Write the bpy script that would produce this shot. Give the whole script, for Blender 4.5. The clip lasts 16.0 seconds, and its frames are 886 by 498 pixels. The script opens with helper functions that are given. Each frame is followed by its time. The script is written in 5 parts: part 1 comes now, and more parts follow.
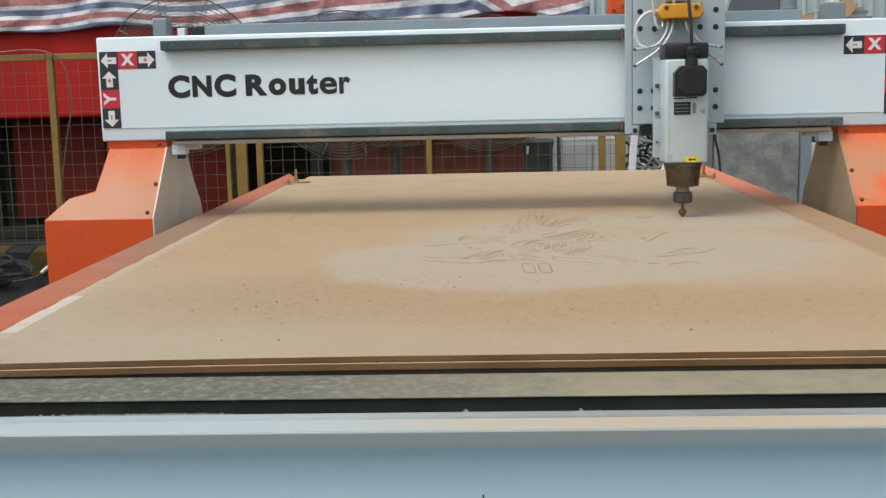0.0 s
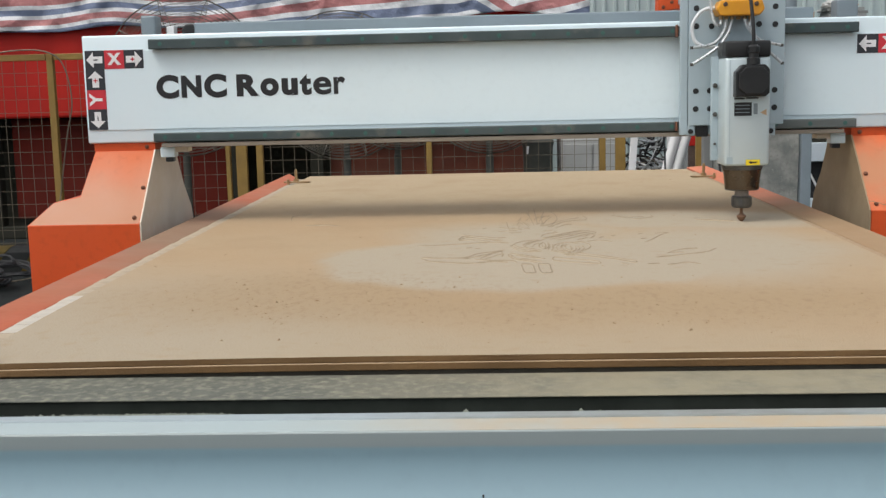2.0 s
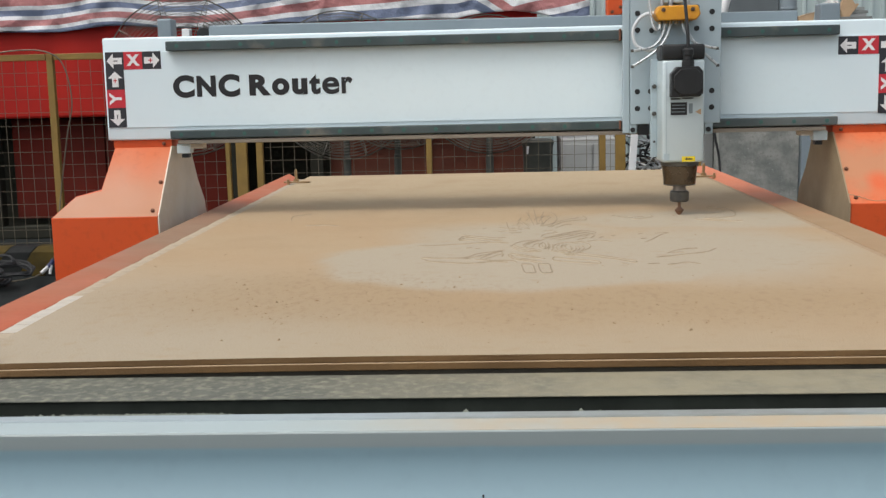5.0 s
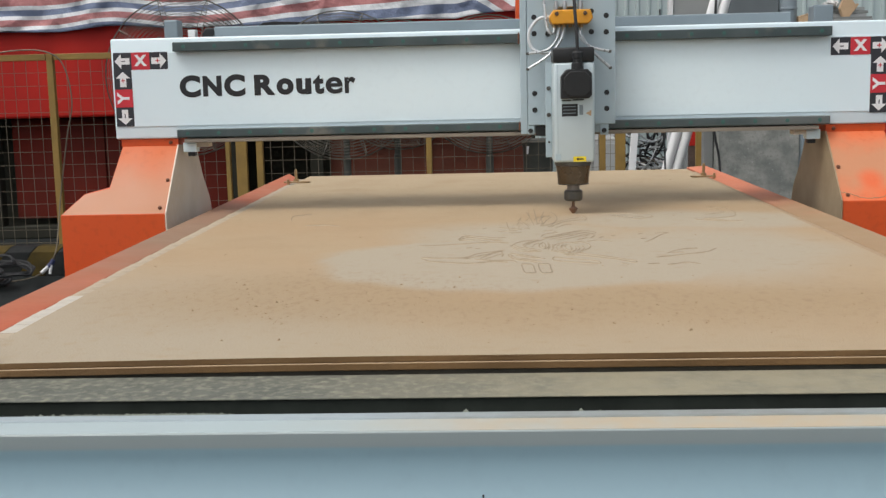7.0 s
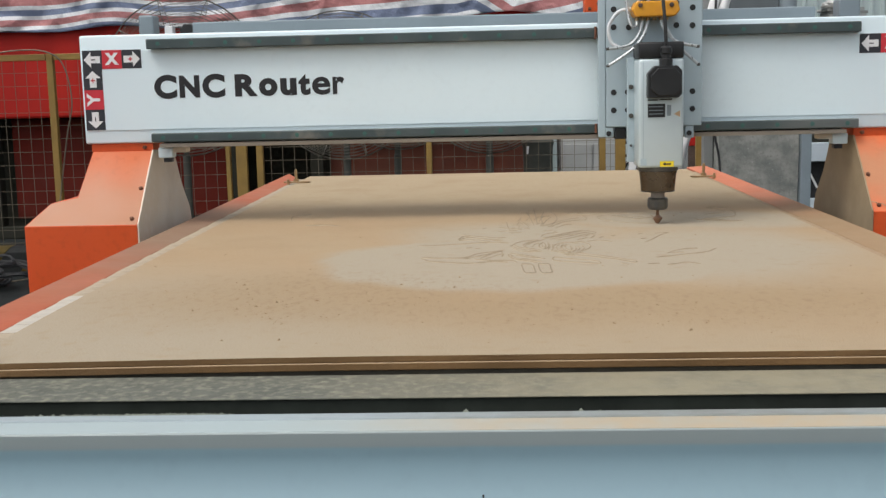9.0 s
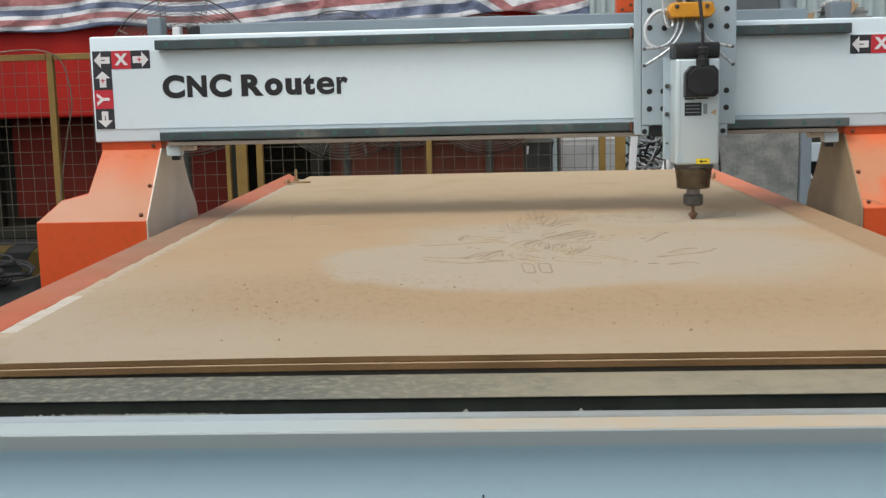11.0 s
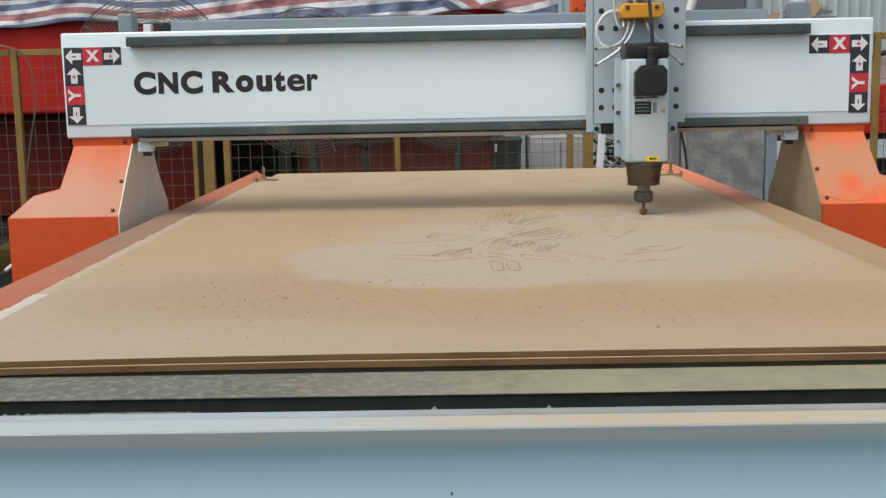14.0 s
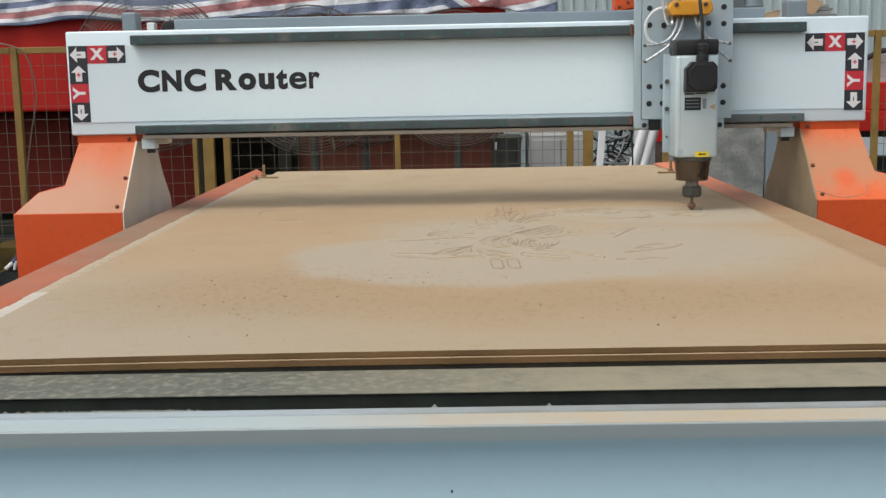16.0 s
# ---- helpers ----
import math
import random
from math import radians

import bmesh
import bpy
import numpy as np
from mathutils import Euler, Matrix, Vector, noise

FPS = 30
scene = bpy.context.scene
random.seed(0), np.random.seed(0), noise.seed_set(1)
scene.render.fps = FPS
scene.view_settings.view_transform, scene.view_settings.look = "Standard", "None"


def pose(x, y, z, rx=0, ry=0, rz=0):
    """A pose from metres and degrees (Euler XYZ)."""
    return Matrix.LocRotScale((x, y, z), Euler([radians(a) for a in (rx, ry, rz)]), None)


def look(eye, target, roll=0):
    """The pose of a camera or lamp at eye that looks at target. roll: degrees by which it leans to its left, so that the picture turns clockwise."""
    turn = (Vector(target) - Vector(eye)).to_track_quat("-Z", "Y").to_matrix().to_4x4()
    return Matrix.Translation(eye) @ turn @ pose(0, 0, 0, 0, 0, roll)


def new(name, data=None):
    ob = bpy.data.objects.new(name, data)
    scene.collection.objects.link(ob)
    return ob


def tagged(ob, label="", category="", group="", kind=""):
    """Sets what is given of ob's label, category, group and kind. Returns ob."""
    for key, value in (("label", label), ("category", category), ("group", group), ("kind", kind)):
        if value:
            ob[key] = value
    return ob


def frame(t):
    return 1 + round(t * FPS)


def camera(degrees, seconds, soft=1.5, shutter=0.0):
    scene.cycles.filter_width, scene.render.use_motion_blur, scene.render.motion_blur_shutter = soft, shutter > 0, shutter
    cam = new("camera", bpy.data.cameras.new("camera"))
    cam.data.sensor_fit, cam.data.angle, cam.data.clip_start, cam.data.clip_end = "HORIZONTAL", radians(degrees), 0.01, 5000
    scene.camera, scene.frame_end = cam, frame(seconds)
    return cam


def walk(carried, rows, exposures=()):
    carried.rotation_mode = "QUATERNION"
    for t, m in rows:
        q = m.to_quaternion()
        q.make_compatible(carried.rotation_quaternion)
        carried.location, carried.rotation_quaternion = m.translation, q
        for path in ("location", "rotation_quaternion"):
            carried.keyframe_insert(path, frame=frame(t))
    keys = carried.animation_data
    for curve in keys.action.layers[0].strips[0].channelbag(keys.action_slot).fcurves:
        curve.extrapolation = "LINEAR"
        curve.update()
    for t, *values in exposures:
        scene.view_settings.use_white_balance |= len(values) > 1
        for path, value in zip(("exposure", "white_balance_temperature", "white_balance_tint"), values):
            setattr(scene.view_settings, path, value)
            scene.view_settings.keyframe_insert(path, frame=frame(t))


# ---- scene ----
cam = camera(42.55, 16.0, soft=1.4)
EYE = (0.595, -1.2095, 1.1448)


def aim(turn, tilt, lean):
    """A pose at the eye: degrees to the right, up, and of lean to the left."""
    return pose(*EYE, 90 + tilt, 0, -turn) @ pose(0, 0, 0, 0, 0, lean)


walk(cam, [
    (0, aim(-2.561, -8.354, -1.341)),
    (11.6, aim(-2.561, -8.354, -1.341)),
    (12.0, aim(-2.561, -8.296, -1.329)),
    (12.25, aim(-2.561, -8.325, -1.329)),
    (12.4, aim(-2.550, -8.365, -1.335)),
    (12.5, aim(-2.475, -8.440, -1.335)),
    (12.6, aim(-2.435, -8.497, -1.318)),
    (12.7, aim(-1.736, -8.554, -1.232)),
    (12.8, aim(-1.169, -8.577, -1.163)),
    (12.9, aim(-1.066, -8.554, -1.152)),
    (13.0, aim(-1.083, -8.520, -1.152)),
    (13.4, aim(-0.963, -8.508, -1.129)),
    (15.4, aim(-0.957, -8.497, -1.100)),
    (15.5, aim(-0.957, -8.560, -1.094)),
    (15.7, aim(-0.957, -8.612, -1.123)),
    (16, aim(-0.963, -8.612, -1.134)),
], exposures=[(0, 0.205), (6.3, 0.19), (9.2, 0.175), (16, 0.165)])

# ---- light ----
world = bpy.data.worlds.new("overcast")
scene.world = world
world.use_nodes = True
wn, wl = world.node_tree.nodes, world.node_tree.links
sky = wn.new("ShaderNodeTexSky")
sky.sky_type, sky.sun_disc = "NISHITA", False
sky.sun_elevation, sky.sun_rotation = radians(58), radians(229)
sky.air_density, sky.dust_density, sky.ozone_density = 1.0, 4.0, 1.0
pale = wn.new("ShaderNodeHueSaturation")
pale.inputs["Saturation"].default_value = 0.25
wl.new(sky.outputs[0], pale.inputs["Color"])
wl.new(pale.outputs[0], wn["Background"].inputs["Color"])
wn["Background"].inputs["Strength"].default_value = 0.168
sun = new("sun", bpy.data.lights.new("sun", "SUN"))
sun.data.energy, sun.data.angle, sun.data.color = 0.76, radians(20), (1.0, 0.93, 0.83)
sun.matrix_world = look((-2.35, -1.70, 5.0), (0.0, 0, 0))


# ---- materials ----
def material(name, colour, rough=0.6, metal=0.0, second=None, scale=8.0, grain=60.0, spread=0.25, bump=0.1, bump_scale=None,
             dust=None, dust_scale=3.0, dust_level=0.55, coat=0.0):
    """Paint, wood or metal: a base colour that drifts to a second at a large and a small scale, fine relief, dust in patches."""
    m = bpy.data.materials.new(name)
    m.use_nodes = True
    n, l = m.node_tree.nodes, m.node_tree.links
    b = n["Principled BSDF"]
    b.inputs["Roughness"].default_value, b.inputs["Metallic"].default_value = rough, metal
    b.inputs["Coat Weight"].default_value = coat
    co = n.new("ShaderNodeTexCoord")

    def noise_at(s, detail=3.0):
        t = n.new("ShaderNodeTexNoise")
        t.inputs["Scale"].default_value, t.inputs["Detail"].default_value = s, detail
        l.new(co.outputs["Object"], t.inputs["Vector"])
        return t.outputs["Fac"]

    def ramp(fac, lo, hi):
        r = n.new("ShaderNodeMapRange")
        r.inputs["From Min"].default_value, r.inputs["From Max"].default_value = lo, hi
        l.new(fac, r.inputs["Value"])
        return r.outputs[0]

    def blend(fac, a, c):
        x = n.new("ShaderNodeMix")
        x.data_type = "RGBA"
        l.new(fac, x.inputs["Factor"])
        for sock, v in ((x.inputs["A"], a), (x.inputs["B"], c)):
            if isinstance(v, tuple):
                sock.default_value = (*v, 1)
            else:
                l.new(v, sock)
        return x.outputs["Result"]

    second = second or tuple(v * (1 - spread) for v in colour)
    out = blend(ramp(noise_at(scale), 0.35, 0.68), colour, second)
    darker = tuple(v * (1 - spread * 0.7) for v in colour)
    out = blend(ramp(noise_at(grain, 2.0), 0.52, 0.8), out, darker)
    rough_out = ramp(noise_at(scale * 2.3), 0.3, 0.7)
    rr = n.new("ShaderNodeMapRange")
    rr.inputs["To Min"].default_value, rr.inputs["To Max"].default_value = max(0.03, rough - 0.08), min(1.0, rough + 0.12)
    l.new(rough_out, rr.inputs["Value"])
    l.new(rr.outputs[0], b.inputs["Roughness"])
    if dust:
        out = blend(ramp(noise_at(dust_scale, 5.0), dust_level - 0.12, dust_level + 0.15), out, dust)
    l.new(out, b.inputs["Base Color"])
    if bump:
        bp = n.new("ShaderNodeBump")
        bp.inputs["Strength"].default_value, bp.inputs["Distance"].default_value = bump, 0.004
        l.new(noise_at(bump_scale or grain * 1.5, 4.0), bp.inputs["Height"])
        l.new(bp.outputs[0], b.inputs["Normal"])
    return m


orange = material("orange_paint", (0.66, 0.088, 0.012), 0.5, second=(0.60, 0.075, 0.010), scale=3, bump=0.05)
orange_dusty = material("orange_paint_dusty", (0.60, 0.115, 0.022), 0.55, second=(0.56, 0.135, 0.042), scale=4, bump=0.08)
orange_sawdust = material("orange_paint_sawdust", (0.74, 0.125, 0.028), 0.6, second=(0.68, 0.16, 0.055), scale=4, bump=0.08)
orange_frame = material("orange_frame_paint", (0.46, 0.098, 0.038), 0.75, second=(0.40, 0.104, 0.046), scale=5, bump=0.08,
                        dust=(0.36, 0.165, 0.092), dust_scale=2.2, dust_level=0.53)
white = material("white_paint", (0.735, 0.86, 0.905), 0.38, second=(0.705, 0.825, 0.87), scale=2.2, spread=0.05, bump=0.03, coat=0.15)
panel_dusty = material("dusty_white_panel", (0.76, 0.70, 0.61), 0.75, second=(0.68, 0.60, 0.48), scale=5, spread=0.10, bump=0.1,
                       dust=(0.50, 0.42, 0.32), dust_scale=4, dust_level=0.60)
lip_brown = material("dusty_lip", (0.27, 0.235, 0.19), 0.85, spread=0.15, scale=9, bump=0.1)
panel_brown = material("sawdust_covered_panel", (0.33, 0.255, 0.155), 0.9, second=(0.25, 0.19, 0.115), scale=7, spread=0.15, bump=0.15,
                       dust=(0.40, 0.31, 0.20), dust_scale=6, dust_level=0.58)
plate_grey = material("grey_anodised_plate", (0.42, 0.515, 0.56), 0.45, metal=0.25, spread=0.08, scale=6, bump=0.04)
spindle_grey = material("silver_spindle_housing", (0.55, 0.64, 0.665), 0.38, metal=0.3, spread=0.06, scale=6, bump=0.03)
shaft_steel = material("dull_shaft_steel", (0.30, 0.26, 0.225), 0.5, metal=0.5, spread=0.2, scale=30, bump=0.05)
steel = material("bare_steel", (0.42, 0.42, 0.42), 0.35, metal=0.9, spread=0.25, scale=20, bump=0.05)
brass = material("tarnished_brass", (0.44, 0.31, 0.17), 0.45, metal=0.7, spread=0.25, scale=40, bump=0.05)
nose_steel = material("dusty_bronze_steel", (0.18, 0.152, 0.122), 0.2, metal=1.0, second=(0.11, 0.09, 0.07), scale=12, bump=0.05)
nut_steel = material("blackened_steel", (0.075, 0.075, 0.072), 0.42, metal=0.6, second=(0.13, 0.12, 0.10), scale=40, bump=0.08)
copper = material("coated_bit", (0.235, 0.135, 0.085), 0.5, metal=0.45, spread=0.3, scale=60, bump=0.03)
black_plastic = material("black_plastic", (0.012, 0.013, 0.014), 0.42, spread=0.3, scale=30, bump=0.08)
rail_grey = material("grey_green_rail_strip", (0.085, 0.108, 0.110), 0.36, metal=0.3, second=(0.055, 0.078, 0.080), scale=9, bump=0.04,
                     dust=(0.30, 0.27, 0.22), dust_scale=12, dust_level=0.72)
rail_cap = material("green_bolt_cap", (0.045, 0.135, 0.115), 0.5, spread=0.2, scale=40, bump=0.0)
sticker_black = material("black_sticker", (0.03, 0.032, 0.04), 0.45, spread=0.15, scale=30, bump=0.0)
sticker_red = material("red_sticker", (0.58, 0.03, 0.045), 0.45, spread=0.1, scale=30, bump=0.0)
sticker_white = material("white_sticker", (0.80, 0.80, 0.80), 0.45, spread=0.06, scale=30, bump=0.0)
lettering_black = material("black_lettering", (0.02, 0.02, 0.022), 0.4, spread=0.2, scale=30, bump=0.0)
yellow_label = material("yellow_label", (0.78, 0.60, 0.02), 0.5, spread=0.1, scale=60, bump=0.0)
manifold_yellow = material("amber_manifold", (0.72, 0.33, 0.02), 0.38, second=(0.62, 0.26, 0.02), scale=20, bump=0.04)
tube_grey = material("grey_oil_tube", (0.46, 0.49, 0.50), 0.3, metal=0.5, spread=0.1, scale=40, bump=0.0)
tube_white = material("translucent_white_tube", (0.66, 0.69, 0.71), 0.3, spread=0.06, scale=40, bump=0.0)
mdf_edge = material("board_edge", (0.175, 0.100, 0.040), 0.9, second=(0.115, 0.066, 0.026), scale=7, grain=160, bump=0.3)
deck_tan = material("board_seam", (0.40, 0.29, 0.18), 0.9, second=(0.33, 0.23, 0.14), scale=14, grain=120, bump=0.2)
deck_dusty = material("sawdust_on_slat", (0.42, 0.345, 0.25), 0.85, second=(0.38, 0.30, 0.205), scale=14, bump=0.15)
deck_white = material("white_deck_slat", (0.54, 0.505, 0.44), 0.75, second=(0.43, 0.375, 0.30), scale=9, bump=0.1)
grey_rail = material("dusty_grey_channel", (0.105, 0.110, 0.092), 0.85, second=(0.138, 0.142, 0.115), scale=24, grain=150, bump=0.3,
                     dust=(0.255, 0.255, 0.19), dust_scale=95, dust_level=0.60)
gap_black = material("matt_gap_black", (0.032, 0.038, 0.032), 0.9, spread=0.3, scale=20, bump=0.2)
gap_black.node_tree.nodes["Principled BSDF"].inputs["Specular IOR Level"].default_value = 0.15
apron_grey = material("blue_grey_apron_paint", (0.240, 0.350, 0.400), 0.35, second=(0.23, 0.34, 0.39), scale=0.4, spread=0.06, bump=0.02)
# dark brown for added strips that stand for shade in narrow gaps
gap_brown = material("gap_shade_brown", (0.048, 0.042, 0.030), 0.95, second=(0.03, 0.028, 0.022), scale=14, bump=0.2)
groove_brown = material("cut_groove", (0.225, 0.166, 0.102), 0.95, second=(0.30, 0.235, 0.155), scale=45, bump=0.2)
groove_lip = material("raised_fibre", (0.44, 0.365, 0.262), 0.95, second=(0.34, 0.275, 0.19), scale=70, bump=0.2)
groove_faint = material("shallow_groove", (0.235, 0.185, 0.125), 0.95, second=(0.29, 0.235, 0.165), scale=60, bump=0.2)
chip_pale = material("pale_chip", (0.25, 0.27, 0.225), 0.9, spread=0.25, scale=200, bump=0.1)
crumb_brown = material("wood_crumb", (0.34, 0.24, 0.14), 0.95, second=(0.235, 0.155, 0.09), scale=200, bump=0.1)
concrete = material("rough_concrete", (0.285, 0.29, 0.265), 0.95, second=(0.150, 0.160, 0.152), scale=13, grain=60, spread=0.6, bump=0.8, bump_scale=70,
                    dust=(0.46, 0.46, 0.44), dust_scale=48, dust_level=0.74)
# shade behind the fence is put into this very dark floor colour
floor_concrete = material("floor_concrete", (0.015, 0.019, 0.019), 0.9, second=(0.009, 0.012, 0.012), scale=1.2, grain=25, bump=0.2)
fence_yellow = material("ochre_fence_paint", (0.29, 0.18, 0.040), 0.55, second=(0.21, 0.13, 0.032), scale=8, bump=0.08)
wire_grey = material("galvanised_wire", (0.185, 0.155, 0.112), 0.5, metal=0.4, spread=0.2, scale=30, bump=0.0)
red_paint = material("red_machine_paint", (0.47, 0.018, 0.010), 0.6, second=(0.35, 0.012, 0.008), scale=1.6, bump=0.05)
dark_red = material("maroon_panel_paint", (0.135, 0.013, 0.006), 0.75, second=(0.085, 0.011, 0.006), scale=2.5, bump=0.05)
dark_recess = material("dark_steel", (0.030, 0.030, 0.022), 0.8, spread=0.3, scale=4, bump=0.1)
# lighter, browner version of dark_red with haze put into its colour
brown_red = material("hazy_red_brown_paint", (0.185, 0.050, 0.027), 0.8, second=(0.125, 0.040, 0.024), scale=3, bump=0.05)
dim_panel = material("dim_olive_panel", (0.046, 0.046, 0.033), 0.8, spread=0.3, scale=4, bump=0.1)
lip_grey = material("blue_grey_lip_paint", (0.34, 0.40, 0.425), 0.45, spread=0.08, scale=4, bump=0.03)
fan_grey = material("dark_fan_wire", (0.20, 0.195, 0.165), 0.5, metal=0.4, spread=0.2, scale=30, bump=0.0)
pipe_white = material("white_plastic_pipe", (0.76, 0.77, 0.77), 0.4, spread=0.06, scale=6, bump=0.0)
sheet_grey = material("corrugated_sheet", (0.44, 0.52, 0.52), 0.5, metal=0.1, second=(0.37, 0.45, 0.45), scale=1.2, spread=0.08, bump=0.03)
post_grey = material("blue_grey_steel", (0.23, 0.28, 0.31), 0.5, metal=0.2, spread=0.12, scale=6, bump=0.05)
partition_grey = material("partition_grey", (0.30, 0.315, 0.31), 0.7, second=(0.26, 0.275, 0.27), scale=2, spread=0.08, bump=0.05)
neutral_grey = material("neutral_grey_steel", (0.22, 0.23, 0.225), 0.6, metal=0.2, spread=0.15, scale=8, bump=0.08)
dark_grey = material("dark_grey_housing", (0.12, 0.14, 0.15), 0.6, spread=0.12, scale=5, bump=0.05)
pale_blue = material("pale_blue_panel", (0.50, 0.57, 0.62), 0.5, second=(0.43, 0.50, 0.55), scale=3, spread=0.1, bump=0.05)
bin_dark = material("charcoal_plastic", (0.075, 0.078, 0.066), 0.6, spread=0.2, scale=9, bump=0.05)
pale_panel = material("pale_machine_panel", (0.42, 0.43, 0.42), 0.6, second=(0.34, 0.35, 0.34), scale=3, spread=0.1, bump=0.05)
card = material("brown_cardboard", (0.50, 0.35, 0.215), 0.85, second=(0.43, 0.29, 0.17), scale=9, bump=0.15)
bag_white = material("crumpled_white_plastic", (0.60, 0.60, 0.58), 0.35, spread=0.15, scale=12, bump=0.7, bump_scale=22)
# both kerb paints are darkened as well, for the machine's shade on them
kerb_black = material("black_kerb_paint", (0.011, 0.013, 0.013), 0.7, spread=0.3, scale=9, bump=0.2)
kerb_yellow = material("yellow_kerb_paint", (0.070, 0.048, 0.009), 0.85, second=(0.036, 0.027, 0.008), scale=9, bump=0.2)
cable_black = material("black_cable", (0.014, 0.015, 0.017), 0.65, spread=0.3, scale=20, bump=0.0)
blue_plastic = material("dark_blue_plastic", (0.03, 0.04, 0.11), 0.5, spread=0.2, scale=30, bump=0.0)
rust_red = material("rusty_bolt", (0.17, 0.065, 0.035), 0.8, spread=0.3, scale=60, bump=0.1)
rust_brown = material("rusty_wire", (0.10, 0.065, 0.05), 0.85, spread=0.3, scale=40, bump=0.0)

for dull in (red_paint, dark_red, floor_concrete, kerb_black, kerb_yellow, dim_panel, dark_recess):
    dull.node_tree.nodes["Principled BSDF"].inputs["Specular IOR Level"].default_value = 0.25


def board_material(name):
    """Board under a film of brown sawdust, blown clean in rounded patches where the cutter has worked."""
    m = bpy.data.materials.new(name)
    m.use_nodes = True
    n, l = m.node_tree.nodes, m.node_tree.links
    b = n["Principled BSDF"]
    b.inputs["Roughness"].default_value = 0.8
    co = n.new("ShaderNodeTexCoord")
    wob = n.new("ShaderNodeTexNoise")
    wob.inputs["Scale"].default_value, wob.inputs["Detail"].default_value = 5.0, 4.0
    l.new(co.outputs["Object"], wob.inputs["Vector"])
    add = n.new("ShaderNodeVectorMath")
    add.operation = "MULTIPLY_ADD"
    l.new(wob.outputs["Color"], add.inputs[0])
    add.inputs[1].default_value = (0.16, 0.16, 0.0)
    shifted = n.new("ShaderNodeVectorMath")
    shifted.operation = "SUBTRACT"
    l.new(co.outputs["Object"], add.inputs[2])
    l.new(add.outputs[0], shifted.inputs[0])
    shifted.inputs[1].default_value = (0.08, 0.08, 0.0)

    def patch(cx, cy, rx, ry, soft, turn=0.0):
        mp = n.new("ShaderNodeMapping")
        mp.vector_type = "TEXTURE"
        mp.inputs["Location"].default_value = (cx, cy, 0)
        mp.inputs["Rotation"].default_value = (0, 0, radians(turn))
        mp.inputs["Scale"].default_value = (rx, ry, 1000)
        l.new(shifted.outputs[0], mp.inputs["Vector"])
        ln = n.new("ShaderNodeVectorMath")
        ln.operation = "LENGTH"
        l.new(mp.outputs[0], ln.inputs[0])
        r = n.new("ShaderNodeMapRange")
        r.interpolation_type = "SMOOTHSTEP"
        r.inputs["From Min"].default_value, r.inputs["From Max"].default_value = 1 + soft, 1 - soft
        l.new(ln.outputs["Value"], r.inputs["Value"])
        return r.outputs[0]

    def either(a, c):
        x = n.new("ShaderNodeMath")
        x.operation = "MAXIMUM"
        l.new(a, x.inputs[0])
        l.new(c, x.inputs[1])
        return x.outputs[0]

    def blend(fac, a, c, amount=1.0):
        x = n.new("ShaderNodeMix")
        x.data_type = "RGBA"
        k = n.new("ShaderNodeMath")
        k.operation = "MULTIPLY"
        l.new(fac, k.inputs[0])
        k.inputs[1].default_value = amount
        l.new(k.outputs[0], x.inputs["Factor"])
        for sock, v in ((x.inputs["A"], a), (x.inputs["B"], c)):
            if isinstance(v, tuple):
                sock.default_value = (*v, 1)
            else:
                l.new(v, sock)
        return x.outputs["Result"]

    def grain(s, lo, hi, detail=3.0):
        t = n.new("ShaderNodeTexNoise")
        t.inputs["Scale"].default_value, t.inputs["Detail"].default_value = s, detail
        l.new(co.outputs["Object"], t.inputs["Vector"])
        r = n.new("ShaderNodeMapRange")
        r.inputs["From Min"].default_value, r.inputs["From Max"].default_value = lo, hi
        l.new(t.outputs["Fac"], r.inputs["Value"])
        return r.outputs[0]

    clean = either(patch(0.66, 0.66, 0.34, 0.27, 0.11), patch(1.02, 1.15, 0.28, 0.15, 0.4))
    clean = either(clean, patch(0.98, 0.72, 0.20, 0.30, 0.5))
    clean = either(clean, patch(0.64, 0.93, 0.20, 0.20, 0.5))
    clean = either(clean, patch(0.525, 0.655, 0.215, 0.19, 0.10))
    rim = either(patch(0.34, 0.36, 0.27, 0.19, 0.6), patch(0.80, 0.27, 0.5, 0.12, 0.7))
    film = (0.388, 0.270, 0.154)
    out = blend(grain(2.4, 0.35, 0.7), film, (0.390, 0.287, 0.172))
    out = blend(patch(0.55, 2.25, 1.3, 0.80, 0.25), out, (0.407, 0.318, 0.200), 0.85)
    out = blend(grain(9.0, 0.48, 0.72, 6.0), out, (0.345, 0.242, 0.138), 0.5)
    out = blend(patch(0.25, -0.1, 0.9, 0.30, 0.6), out, (0.362, 0.293, 0.199), 0.85)
    out = blend(patch(0.02, 0.12, 0.34, 0.42, 0.6), out, (0.362, 0.305, 0.222), 0.85)
    out = blend(rim, out, (0.326, 0.232, 0.128), 0.65)
    out = blend(clean, out, (0.380, 0.323, 0.238), 0.97)
    out = blend(grain(230, 0.55, 0.8, 2.0), out, (0.280, 0.190, 0.099), 0.25)
    out = blend(grain(38, 0.58, 0.75), out, (0.326, 0.229, 0.122), 0.35)
    lay = n.new("ShaderNodeMapping")
    lay.inputs["Scale"].default_value = (55, 26, 1)
    l.new(co.outputs["Object"], lay.inputs["Vector"])
    fleck = n.new("ShaderNodeTexNoise")
    fleck.inputs["Scale"].default_value, fleck.inputs["Detail"].default_value = 2.0, 5.0
    l.new(lay.outputs[0], fleck.inputs["Vector"])
    fr = n.new("ShaderNodeMapRange")
    fr.inputs["From Min"].default_value, fr.inputs["From Max"].default_value = 0.52, 0.72
